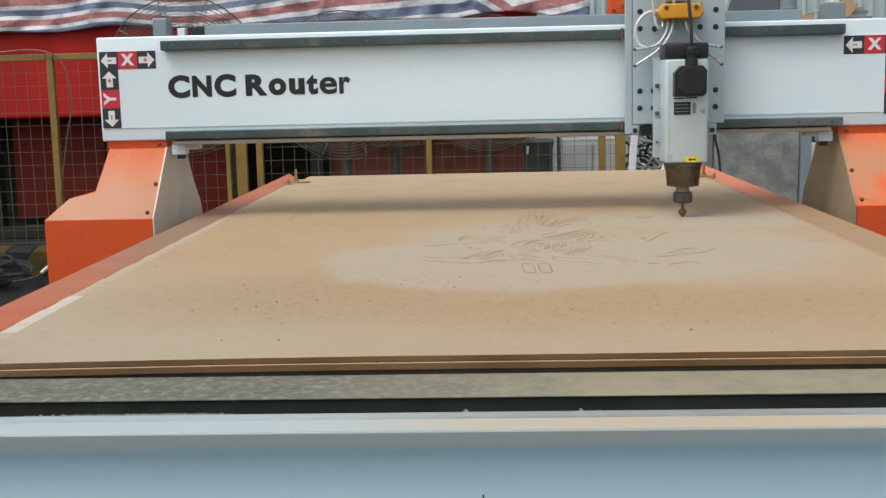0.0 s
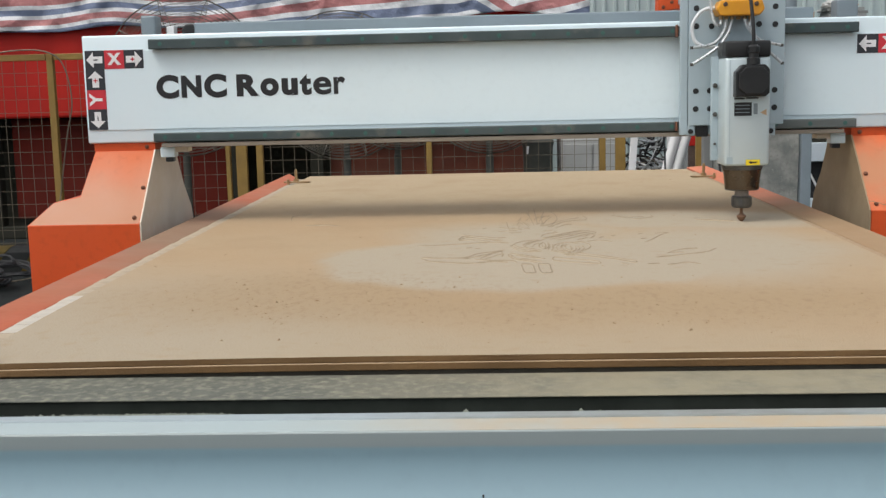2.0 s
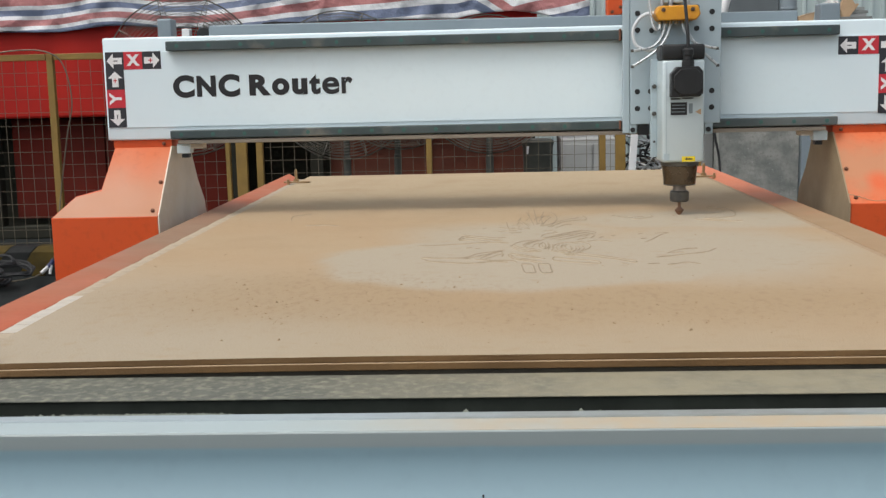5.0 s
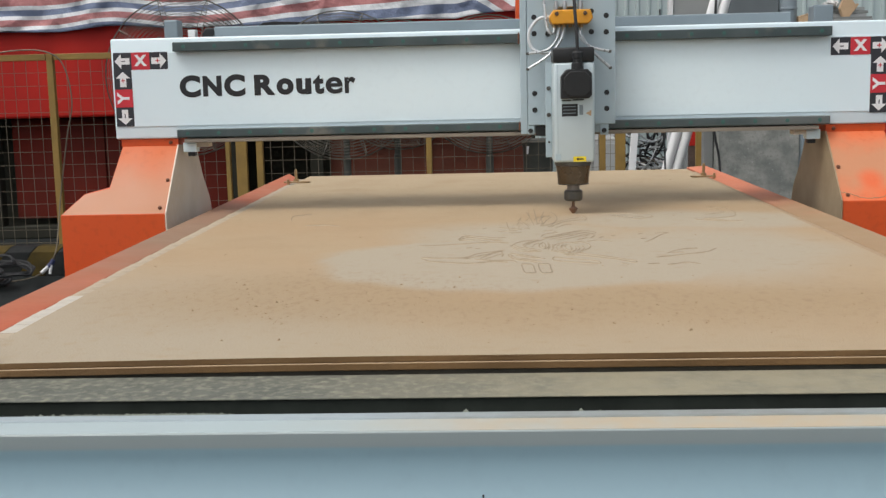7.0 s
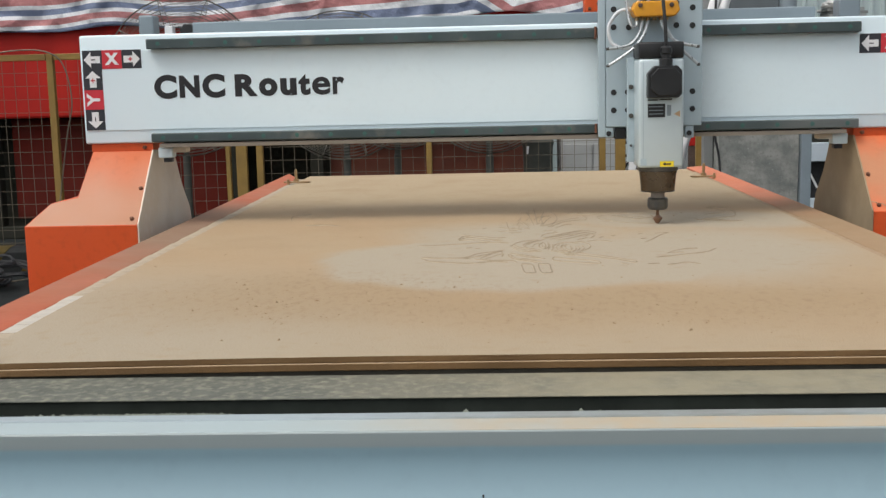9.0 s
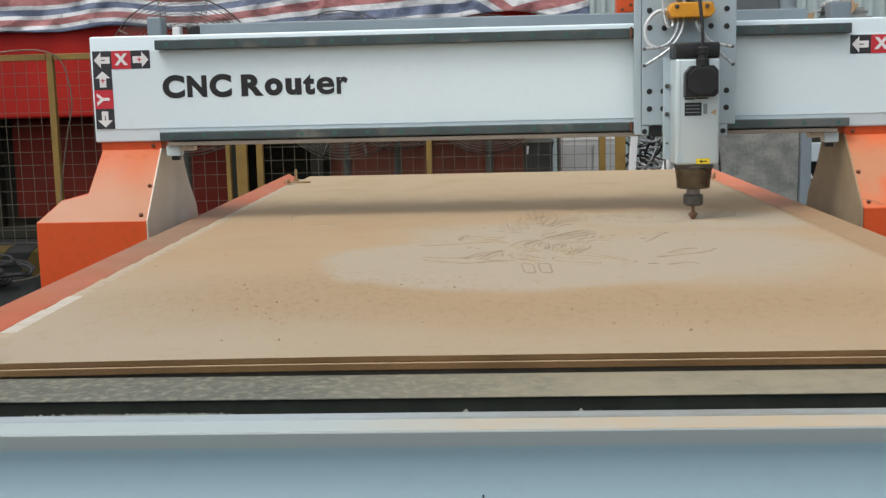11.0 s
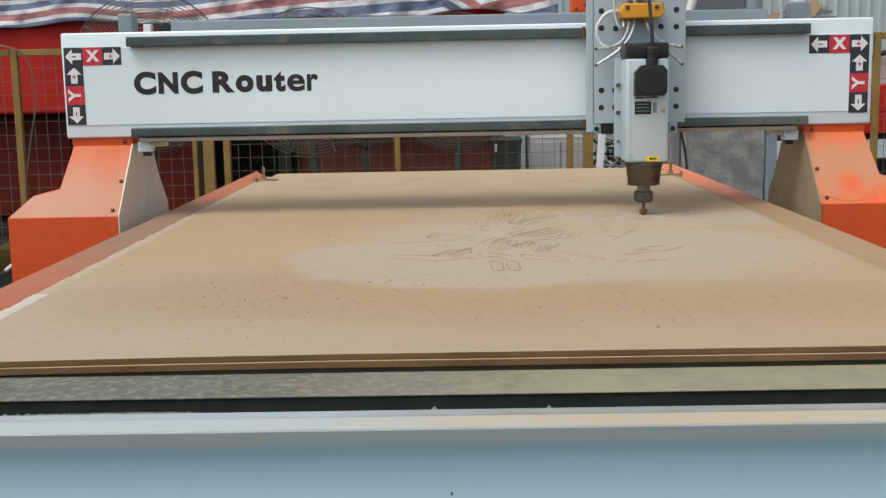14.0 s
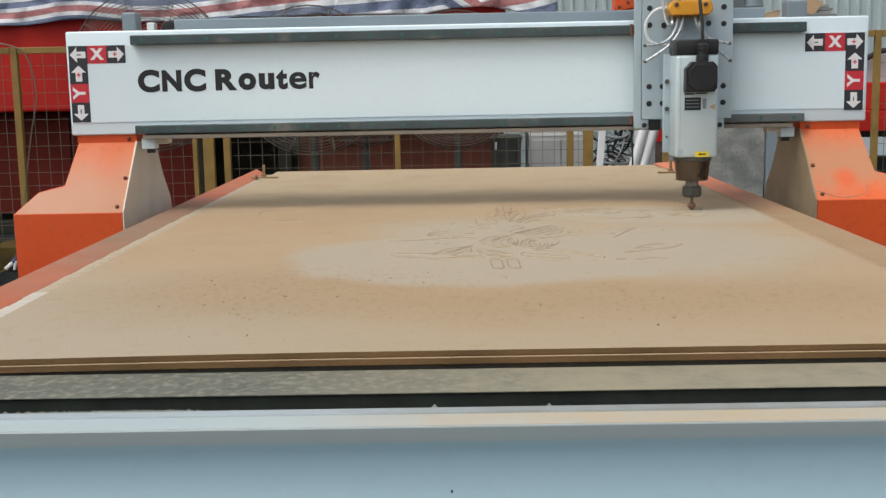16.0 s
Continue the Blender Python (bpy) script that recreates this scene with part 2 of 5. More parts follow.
    l.new(fleck.outputs["Fac"], fr.inputs["Value"])
    both = n.new("ShaderNodeMath")
    both.operation = "MULTIPLY"
    l.new(fr.outputs[0], both.inputs[0])
    l.new(rim, both.inputs[1])
    out = blend(both.outputs[0], out, (0.265, 0.172, 0.096), 0.6)
    l.new(out, b.inputs["Base Color"])
    bp = n.new("ShaderNodeBump")
    bp.inputs["Strength"].default_value, bp.inputs["Distance"].default_value = 0.25, 0.002
    l.new(grain(300, 0.3, 0.7), bp.inputs["Height"])
    l.new(bp.outputs[0], b.inputs["Normal"])
    return m


board_top = board_material("sawdust_on_board")


ledge_white = material("white_ledge", (0.385, 0.46, 0.47), 0.4, second=(0.36, 0.435, 0.445), scale=2.2, spread=0.05, bump=0.03)


def half_dusted(name, base, film):
    """A paint whose one half lies under a film of sawdust."""
    m = base.copy()
    m.name = name
    n, l = m.node_tree.nodes, m.node_tree.links
    b = n["Principled BSDF"]
    was = b.inputs["Base Color"].links[0].from_socket
    co = n.new("ShaderNodeTexCoord")
    sep = n.new("ShaderNodeSeparateXYZ")
    l.new(co.outputs["Object"], sep.inputs[0])
    wob = n.new("ShaderNodeTexNoise")
    wob.inputs["Scale"].default_value = 6
    l.new(co.outputs["Object"], wob.inputs["Vector"])
    k = n.new("ShaderNodeMath")
    k.operation = "MULTIPLY_ADD"
    l.new(wob.outputs["Fac"], k.inputs[0])
    k.inputs[1].default_value = 0.25
    l.new(sep.outputs["X"], k.inputs[2])
    r = n.new("ShaderNodeMapRange")
    r.interpolation_type = "SMOOTHSTEP"
    r.inputs["From Min"].default_value, r.inputs["From Max"].default_value = 0.45, 0.85
    l.new(k.outputs[0], r.inputs["Value"])
    mot = n.new("ShaderNodeTexNoise")
    mot.inputs["Scale"].default_value, mot.inputs["Detail"].default_value = 26, 5
    l.new(co.outputs["Object"], mot.inputs["Vector"])
    mr = n.new("ShaderNodeMapRange")
    mr.inputs["From Min"].default_value, mr.inputs["From Max"].default_value = 0.3, 0.6
    mr.inputs["To Min"].default_value = 0.55
    l.new(mot.outputs["Fac"], mr.inputs["Value"])
    cut = n.new("ShaderNodeMath")
    cut.operation = "MULTIPLY"
    l.new(r.outputs[0], cut.inputs[0])
    l.new(mr.outputs[0], cut.inputs[1])
    x = n.new("ShaderNodeMix")
    x.data_type = "RGBA"
    l.new(cut.outputs[0], x.inputs["Factor"])
    l.new(was, x.inputs["A"])
    x.inputs["B"].default_value = (*film, 1)
    l.new(x.outputs["Result"], b.inputs["Base Color"])
    return m


def film_stretch(name, base, film, axis, mid, half, soft, ragged):
    """A paint with a second colour, mostly sawdust, along one stretch of its length, thinning out raggedly to both
    ends.
    """
    m = base.copy()
    m.name = name
    n, l = m.node_tree.nodes, m.node_tree.links
    b = n["Principled BSDF"]
    was = b.inputs["Base Color"].links[0].from_socket
    co = n.new("ShaderNodeTexCoord")
    sep = n.new("ShaderNodeSeparateXYZ")
    l.new(co.outputs["Object"], sep.inputs[0])
    off = n.new("ShaderNodeMath")
    off.operation = "SUBTRACT"
    l.new(sep.outputs[axis], off.inputs[0])
    off.inputs[1].default_value = mid
    away = n.new("ShaderNodeMath")
    away.operation = "ABSOLUTE"
    l.new(off.outputs[0], away.inputs[0])
    wob = n.new("ShaderNodeTexNoise")
    wob.inputs["Scale"].default_value, wob.inputs["Detail"].default_value = 9, 6
    l.new(co.outputs["Object"], wob.inputs["Vector"])
    k = n.new("ShaderNodeMath")
    k.operation = "MULTIPLY_ADD"
    l.new(wob.outputs["Fac"], k.inputs[0])
    k.inputs[1].default_value = ragged
    l.new(away.outputs[0], k.inputs[2])
    r = n.new("ShaderNodeMapRange")
    r.interpolation_type = "SMOOTHSTEP"
    r.inputs["From Min"].default_value = half + ragged * 0.5 + soft
    r.inputs["From Max"].default_value = half + ragged * 0.5 - soft
    r.inputs["To Max"].default_value = 0.96
    l.new(k.outputs[0], r.inputs["Value"])
    x = n.new("ShaderNodeMix")
    x.data_type = "RGBA"
    l.new(r.outputs[0], x.inputs["Factor"])
    l.new(was, x.inputs["A"])
    x.inputs["B"].default_value = (*film, 1)
    l.new(x.outputs["Result"], b.inputs["Base Color"])
    return m


ledge_paint = half_dusted("ledge_paint", ledge_white, (0.46, 0.375, 0.255))
lip_paint = half_dusted("lip_paint", lip_grey, (0.235, 0.25, 0.235))
# greyer upper band: some dust, and the bend's reflection put into the colour
apron_paint = film_stretch("banded_apron_paint", apron_grey, (0.285, 0.325, 0.322), "Z", 0.8225, 0.0078, 0.0022, 0.002)
channel_paint = half_dusted("channel_paint", grey_rail, (0.275, 0.245, 0.168))


def stripe_material(name):
    """Woven plastic tarpaulin in bands of white, red and blue along its height."""
    m = bpy.data.materials.new(name)
    m.use_nodes = True
    n, l = m.node_tree.nodes, m.node_tree.links
    b = n["Principled BSDF"]
    b.inputs["Roughness"].default_value = 0.7
    uv = n.new("ShaderNodeUVMap")
    sep = n.new("ShaderNodeSeparateXYZ")
    l.new(uv.outputs[0], sep.inputs[0])
    fr = n.new("ShaderNodeMath")
    fr.operation = "FRACT"
    l.new(sep.outputs["Y"], fr.inputs[0])
    r = n.new("ShaderNodeValToRGB")
    r.color_ramp.interpolation = "CONSTANT"
    e = r.color_ramp.elements
    e[0].position, e[0].color = 0.0, (0.56, 0.245, 0.245, 1)
    e[1].position, e[1].color = 0.31, (0.90, 0.92, 0.94, 1)
    for p, c in ((0.51, (0.22, 0.27, 0.40, 1)), (0.80, (0.90, 0.92, 0.94, 1))):
        s = e.new(p)
        s.color = c
    l.new(fr.outputs[0], r.inputs["Fac"])
    t = n.new("ShaderNodeTexNoise")
    t.inputs["Scale"].default_value, t.inputs["Detail"].default_value = 18, 7
    tc = n.new("ShaderNodeTexCoord")
    l.new(tc.outputs["Object"], t.inputs["Vector"])
    mx = n.new("ShaderNodeMix")
    mx.data_type, mx.blend_type = "RGBA", "MULTIPLY"
    mx.inputs["Factor"].default_value = 0.12
    l.new(r.outputs[0], mx.inputs["A"])
    l.new(t.outputs["Fac"], mx.inputs["B"])
    l.new(mx.outputs["Result"], b.inputs["Base Color"])
    bp = n.new("ShaderNodeBump")
    bp.inputs["Strength"].default_value, bp.inputs["Distance"].default_value = 0.8, 0.03
    l.new(t.outputs["Fac"], bp.inputs["Height"])
    l.new(bp.outputs[0], b.inputs["Normal"])
    tr = n.new("ShaderNodeBsdfTranslucent")
    mix = n.new("ShaderNodeMixShader")
    mix.inputs[0].default_value = 0.22
    l.new(r.outputs[0], tr.inputs["Color"])
    l.new(b.outputs[0], mix.inputs[1])
    l.new(tr.outputs[0], mix.inputs[2])
    l.new(mix.outputs[0], n["Material Output"].inputs["Surface"])
    return m


frame_paint = film_stretch("sawdust_on_frame_paint", orange_frame, (0.255, 0.16, 0.10), "Y", 1.15, 0.50, 0.45, 0.5)
# lighter orange for the right frame: pale dust and stronger light in one colour
frame_lit_pale = material("pale_lit_orange_frame_paint", (0.58, 0.185, 0.095), 0.75, second=(0.50, 0.17, 0.09), scale=5, bump=0.08)
# the brown holds thick sawdust and the shade beside the foot
frame_paint_buried = film_stretch("sawdust_and_foot_shade_on_frame_paint", frame_lit_pale, (0.315, 0.215, 0.118), "Y", 0.70, 0.80, 0.35, 0.4)
slant_left = film_stretch("sawdust_on_left_foot", orange_dusty, (0.45, 0.215, 0.120), "Z", 0.855, 0.105, 0.075, 0.08)
slant_right = film_stretch("sawdust_on_right_foot", orange_sawdust, (0.50, 0.225, 0.115), "Z", 0.940, 0.052, 0.035, 0.12)


def wiped(m, at, radius, colour):
    """Paint rubbed clean of dust in one round spot with a soft edge."""
    n, l = m.node_tree.nodes, m.node_tree.links
    b = n["Principled BSDF"]
    was = b.inputs["Base Color"].links[0].from_socket
    co = n.new("ShaderNodeTexCoord")
    off = n.new("ShaderNodeVectorMath")
    off.operation = "DISTANCE"
    off.inputs[1].default_value = at
    l.new(co.outputs["Object"], off.inputs[0])
    r = n.new("ShaderNodeMapRange")
    r.interpolation_type = "SMOOTHSTEP"
    r.inputs["From Min"].default_value, r.inputs["From Max"].default_value = radius * 1.5, radius * 0.3
    r.inputs["To Max"].default_value = 0.7
    l.new(off.outputs["Value"], r.inputs["Value"])
    x = n.new("ShaderNodeMix")
    x.data_type = "RGBA"
    l.new(r.outputs[0], x.inputs["Factor"])
    l.new(was, x.inputs["A"])
    x.inputs["B"].default_value = (*colour, 1)
    l.new(x.outputs["Result"], b.inputs["Base Color"])


wiped(slant_right, (1.443, 1.277, 0.908), 0.027, (0.70, 0.100, 0.018))
tarp_stripes = stripe_material("striped_tarpaulin")


# ---- mesh tools ----
def finish(name, bm, mat, smooth=False):
    bmesh.ops.recalc_face_normals(bm, faces=bm.faces)
    me = bpy.data.meshes.new(name)
    bm.to_mesh(me)
    bm.free()
    for q in (mat if isinstance(mat, (list, tuple)) else [mat]):
        me.materials.append(q)
    if smooth:
        for p in me.polygons:
            p.use_smooth = True
        me.set_sharp_from_angle(angle=radians(35))
    return me


def part(name, bm, mat, parent, label="", smooth=False):
    ob = new(name, finish(name, bm, mat, smooth))
    ob.parent = parent
    return tagged(ob, label)


def twin(name, ob, at, parent):
    """Another piece on the same mesh."""
    o = new(name, ob.data)
    o.parent = parent
    o.matrix_basis = at
    return o


def thing(name, at=(0, 0, 0), **tags):
    ob = new(name)
    ob.empty_display_size = 0.05
    ob.location = at
    return tagged(ob, **tags)


def solid(name, bm, mat, smooth=False, **tags):
    return tagged(new(name, finish(name, bm, mat, smooth)), **tags)


def box(lo, hi, bevel=0.0, segments=2, bm=None):
    one = bmesh.new()
    bmesh.ops.create_cube(one, size=1)
    c, s = (Vector(lo) + Vector(hi)) / 2, Vector(hi) - Vector(lo)
    for v in one.verts:
        v.co = Vector((v.co.x * s.x, v.co.y * s.y, v.co.z * s.z)) + c
    if bevel:
        bmesh.ops.bevel(one, geom=one.edges[:], offset=min(bevel, 0.45 * min(s)), segments=segments, affect="EDGES", profile=0.5)
    return merge(bm, one)


def merge(bm, one):
    if bm is None:
        return one
    me = bpy.data.meshes.new("tmp")
    one.to_mesh(me)
    one.free()
    bm.from_mesh(me)
    bpy.data.meshes.remove(me)
    return bm


def prism(profile, axis, lo, hi, bevel=0.0, bm=None):
    """A profile in the plane across the axis (x: y, z; y: x, z; z: x, y), drawn out from lo to hi."""
    one = bmesh.new()
    put = {"x": lambda a, b, k: (k, a, b), "y": lambda a, b, k: (a, k, b), "z": lambda a, b, k: (a, b, k)}[axis]
    rings = [[one.verts.new(put(a, b, k)) for a, b in profile] for k in (lo, hi)]
    one.faces.new(rings[0])
    one.faces.new(rings[1][::-1])
    for i in range(len(profile)):
        j = (i + 1) % len(profile)
        one.faces.new((rings[0][i], rings[0][j], rings[1][j], rings[1][i]))
    bmesh.ops.recalc_face_normals(one, faces=one.faces)
    if bevel:
        bmesh.ops.bevel(one, geom=one.edges[:], offset=bevel, segments=2, affect="EDGES", profile=0.5)
    return merge(bm, one)


def lathe(profile, sides=24, at=(0, 0, 0), axis="z", bm=None):
    """Rings of (radius, height) round an axis, closed at both ends."""
    one = bmesh.new()
    turn = {"z": Matrix(), "y": Matrix.Rotation(radians(-90), 4, "X"), "x": Matrix.Rotation(radians(90), 4, "Y")}[axis]
    m = Matrix.Translation(at) @ turn
    rings = [[one.verts.new(m @ Vector((r * math.cos(2 * math.pi * i / sides), r * math.sin(2 * math.pi * i / sides), h)))
              for i in range(sides)] for r, h in profile]
    for a, b in zip(rings, rings[1:]):
        for i in range(sides):
            one.faces.new((a[i], a[(i + 1) % sides], b[(i + 1) % sides], b[i]))
    one.faces.new(rings[0][::-1])
    one.faces.new(rings[-1])
    return merge(bm, one)


def curve_points(points, steps=6, closed=False):
    """A smooth line through the points."""
    pts = [Vector(p) for p in points]
    if len(pts) < 3:
        return pts
    out = []
    for i in range(len(pts) - 1):
        p0, p1, p2, p3 = pts[max(i - 1, 0)], pts[i], pts[i + 1], pts[min(i + 2, len(pts) - 1)]
        for k in range(steps):
            t = k / steps
            out.append(0.5 * (2 * p1 + (p2 - p0) * t + (2 * p0 - 5 * p1 + 4 * p2 - p3) * t * t + (3 * p1 - p0 - 3 * p2 + p3) * t ** 3))
    return out + [pts[-1]]


def tube(points, r, sides=8, steps=6, bm=None):
    pts = curve_points(points, steps)
    one = bmesh.new()
    rings, up = [], None
    for i, p in enumerate(pts):
        d = (pts[min(i + 1, len(pts) - 1)] - pts[max(i - 1, 0)]).normalized()
        if up is None:
            up = d.orthogonal().normalized()
        up = (up - d * up.dot(d)).normalized()
        side = d.cross(up)
        rings.append([one.verts.new(p + r * (math.cos(2 * math.pi * k / sides) * up + math.sin(2 * math.pi * k / sides) * side)) for k in range(sides)])
    for a, b in zip(rings, rings[1:]):
        for i in range(sides):
            one.faces.new((a[i], a[(i + 1) % sides], b[(i + 1) % sides], b[i]))
    one.faces.new(rings[0][::-1])
    one.faces.new(rings[-1])
    return merge(bm, one)


def letters(name, text, height, at, mat, parent, bold=0.0, turn=0.0, wide=1.0):
    """Raised letters in the plane that faces the camera's side (-y), centred on a point."""
    cu = bpy.data.curves.new(name, "FONT")
    cu.body, cu.size, cu.extrude, cu.offset = text, height / 0.69, 0.0004, bold
    cu.align_x, cu.align_y = "CENTER", "CENTER"
    tmp = bpy.data.objects.new(name, cu)
    scene.collection.objects.link(tmp)
    bpy.context.view_layer.update()
    me = bpy.data.meshes.new_from_object(tmp.evaluated_get(bpy.context.evaluated_depsgraph_get()))
    bpy.data.objects.remove(tmp)
    me.materials.clear()
    me.materials.append(mat)
    ob = new(name, me)
    me.transform(Matrix.Translation(at) @ Matrix.Rotation(radians(90), 4, "X") @ Matrix.Rotation(radians(turn), 4, "Z") @ Matrix.Diagonal((wide, 1, 1, 1)))
    ob.parent = parent
    return ob


# ---- the ground and the walls ----
ground = solid("ground", box((-60, -40, -0.2), (60, 60, 0.0)), floor_concrete, label="mottled concrete yard floor with shade put into its colour", kind="structure")


def corrugated(name, x0, x1, y, z1, pitch, deep, mat):
    bm = bmesh.new()
    x, k, prev = x0, 0, None
    shape = ((0, 0), (0.30, 0), (0.42, 1), (0.58, 1), (0.70, 0))
    while x < x1:
        for fx, fy in shape:
            pair = (bm.verts.new((x + fx * pitch, y - fy * deep, 0)), bm.verts.new((x + fx * pitch, y - fy * deep, z1)))
            if prev:
                bm.faces.new((prev[0], pair[0], pair[1], prev[1]))
            prev = pair
        x += pitch
    ob = new(name, finish(name, bm, mat))
    sol = ob.modifiers.new("thickness", "SOLIDIFY")
    sol.thickness = 0.004
    return ob


tagged(corrugated("wall_back", -7.0, 9.0, 11.0, 2.9, 0.115, 0.025, sheet_grey), "pale grey corrugated steel sheet wall", kind="structure")
# unseen walls added round the yard, kept low to let sky light in
for nm, lo, hi in (("wall_left", (-9.2, -9, 0), (-9, 11, 2.9)), ("wall_right", (9, -9, 0), (9.2, 11, 2.9)), ("wall_front", (-9, -9.2, 0), (9, -9, 2.2))):
    solid(nm, box(lo, hi), sheet_grey, label="plain pale grey unseen wall added to close the yard", kind="structure")


# ---- the router's bed ----
bed = thing("router_bed", label="long router table with orange side frames and white slatted deck", category="machine table")
for nm, s, x in (("left", 1, 0.0), ("right", -1, 1.2135)):
    X = lambda v: v if s > 0 else 1.2125 - v
    prof = [(X(-0.0285), 0.70), (X(-0.0285), 0.846), (X(-0.090), 0.850), (X(-0.094), 0.848), (X(-0.094), 0.70)]
    rim_bm = prism(prof, "y", -0.21, 2.60, 0.0015)
    for v in rim_bm.verts:
        if s > 0 and v.co.y > 2.5:
            v.co.y -= 0.18 * min(1.0, max(0.0, (v.co.x + 0.076) / 0.0475))
    part("side_frame", rim_bm, frame_paint if s > 0 else frame_paint_buried, bed, "dusty orange side frame")
    part("side_beam", box((min(X(-0.088), X(-0.02)), -0.2, 0.52), (max(X(-0.088), X(-0.02)), 2.58, 0.70), 0.006), orange, bed, "orange box beam")
    for yy in (0.05, 1.2, 2.4):
        part("leg", box((min(X(-0.080), X(0.0)), yy, 0.0), (max(X(-0.080), X(0.0)), yy + 0.12, 0.52), 0.005), orange, bed)
slat_me = None
for i in range(51):
    y = 0.080 + i * 0.0468
    if slat_me is None:
        slat_me = part("slat", box((-0.0275, 0, 0.8095), (1.239, 0.0405, 0.8334), 0.001, 1), deck_white, bed)
        slat_me.location.y = y
    else:
        twin("slat", slat_me, pose(0, y, 0), bed)
edges, edge_r = {}, None
for i in range(48):
    y = 0.0165 + i * 0.0499
    kind = "white" if 3 <= i < 8 else "dusty"
    if kind not in edges:
        edges[kind] = part("edge_slat", box((-0.0275, 0, 0.8336), (-0.0012, 0.0452, 0.8462), 0.001, 1), deck_white if kind == "white" else deck_dusty, bed,
                           "white deck slat" if kind == "white" else "slat buried under sawdust")
        edges[kind].location.y = y
    else:
        twin("edge_slat", edges[kind], pose(0.0012 * math.sin(i * 2.4) - 0.0012, y, 0), bed)
    # dark filler in place of the shade between neighbouring slats
    if i in (2, 3, 4, 5, 6, 7, 8, 9, 10):
        part("joint", box((-0.0270, y - 0.0045, 0.8336), (-0.0016, y - 0.0003, 0.8452), 0.0002, 1), gap_brown, bed, "dark strip standing for the shade between slats")
    if edge_r is None:
        edge_r = part("edge_slat", box((1.2212, 0, 0.8336), (1.239, 0.0452, 0.8462), 0.001, 1), deck_tan, bed)
        edge_r.location.y = y
    else:
        twin("edge_slat", edge_r, pose(0, y, 0), bed)
part("deck_plate", box((-0.0275, 0.0, 0.79), (1.239, 2.53, 0.808)), dark_recess, bed, "dark steel plate under the slats")
part("end_channel", box((-0.20, -0.0915, 0.8274), (1.42, 0.0, 0.829), 0.0005, 1), channel_paint, bed, "grey steel end channel powdered with sawdust")
# added strip that gives the slit under the boards its shade
part("gap_shade", box((-0.0275, 0.0035, 0.8085), (1.239, 0.05, 0.8334), 0.001), gap_brown, bed)
part("gap_strip", box((-0.20, -0.0885, 0.74), (1.42, -0.004, 0.8272), 0.001), gap_black, bed, "black strip under the end channel")
part("gap_floor", box((-0.20, -0.1512, 0.74), (1.42, -0.0887, 0.792), 0.001), gap_black, bed)
part("ledge_lip", box((-0.20, -0.1686, 0.79), (1.42, -0.1515, 0.8313), 0.002), lip_paint, bed, "thin pale lip")
part("ledge", box((-0.20, -0.2038, 0.8168), (1.42, -0.1688, 0.8295), 0.0004, 1), ledge_paint, bed, "white painted ledge, half under cream sawdust")
ap = [(-0.2040, 0.79), (-0.2040, 0.8290), (-0.2066, 0.8290), (-0.2073, 0.8281)]
py, pz = ap[-1]
for i in range(44):
    ang = 90 + 7 * math.exp(-((i - 7.0) / 3.0) ** 2) - 62 * min(1.0, max(0.0, (i - 5) / 34.0)) ** 1.25
    py, pz = py - 0.0026 * math.cos(radians(ang)), pz - 0.0026 * math.sin(radians(ang))
    ap.append((py, pz))
ap += [(py, 0.60), (-0.2040, 0.60)]
part("apron", prism(ap, "x", -0.20, 1.42), apron_paint, bed, "glossy blue-grey curved front apron, greyer along its upper edge", smooth=True)
part("paint_chip", box((0.5812, -0.2156, 0.7676), (0.5830, -0.2138, 0.7714), 0.0004, 1), black_plastic, bed, "small dark chip in the apron paint")
part("front_frame", box((-0.2, -0.2035, 0.45), (1.42, -0.09, 0.738), 0.004), orange, bed)


# ---- the boards ----
def droop(x, y):
    """How far the sheets hang down at their free front corner."""
    return 0.0020 * max(0.0, (0.45 - x) / 0.30) ** 1.5 * max(0.0, 1 - max(y, 0.0) / 0.24) ** 1.5 if x < 0.45 else 0.0


def board(name, z0, z1, top, label, front=0.0):
    b = bmesh.new()
    box((0, front, z0), (1.22, 2.475, z1), 0.0008, 1, bm=b)
    for axis, stations in ((0, (0.10, 0.18, 0.26, 0.34, 0.45)), (1, (0.06, 0.14, 0.24))):
        for at in stations:
            n = [0, 0, 0]
            n[axis] = 1
            bmesh.ops.bisect_plane(b, geom=b.verts[:] + b.edges[:] + b.faces[:], plane_co=[at * v for v in n], plane_no=n)
    for v in b.verts:
        v.co.z -= droop(v.co.x, v.co.y)
    for f in b.faces:
        f.material_index = 0 if f.normal.z > 0.5 else 1
    me = bpy.data.meshes.new(name)
    bmesh.ops.recalc_face_normals(b, faces=b.faces)
    for f in b.faces:
        f.material_index = 0 if f.normal.z > 0.5 else 1
    b.to_mesh(me)
    b.free()
    me.materials.append(top)
    me.materials.append(mdf_edge)
    return tagged(new(name, me), label, "board")


top_board = board("wood_fibre_board", 0.8423, 0.850, board_top, "tan fibreboard sheet with engraved lines and brown sawdust", 0.0022)
board("wood_fibre_board", 0.8337, 0.8421, deck_tan, "brown fibreboard sheet lying under the engraved one", 0.0005)


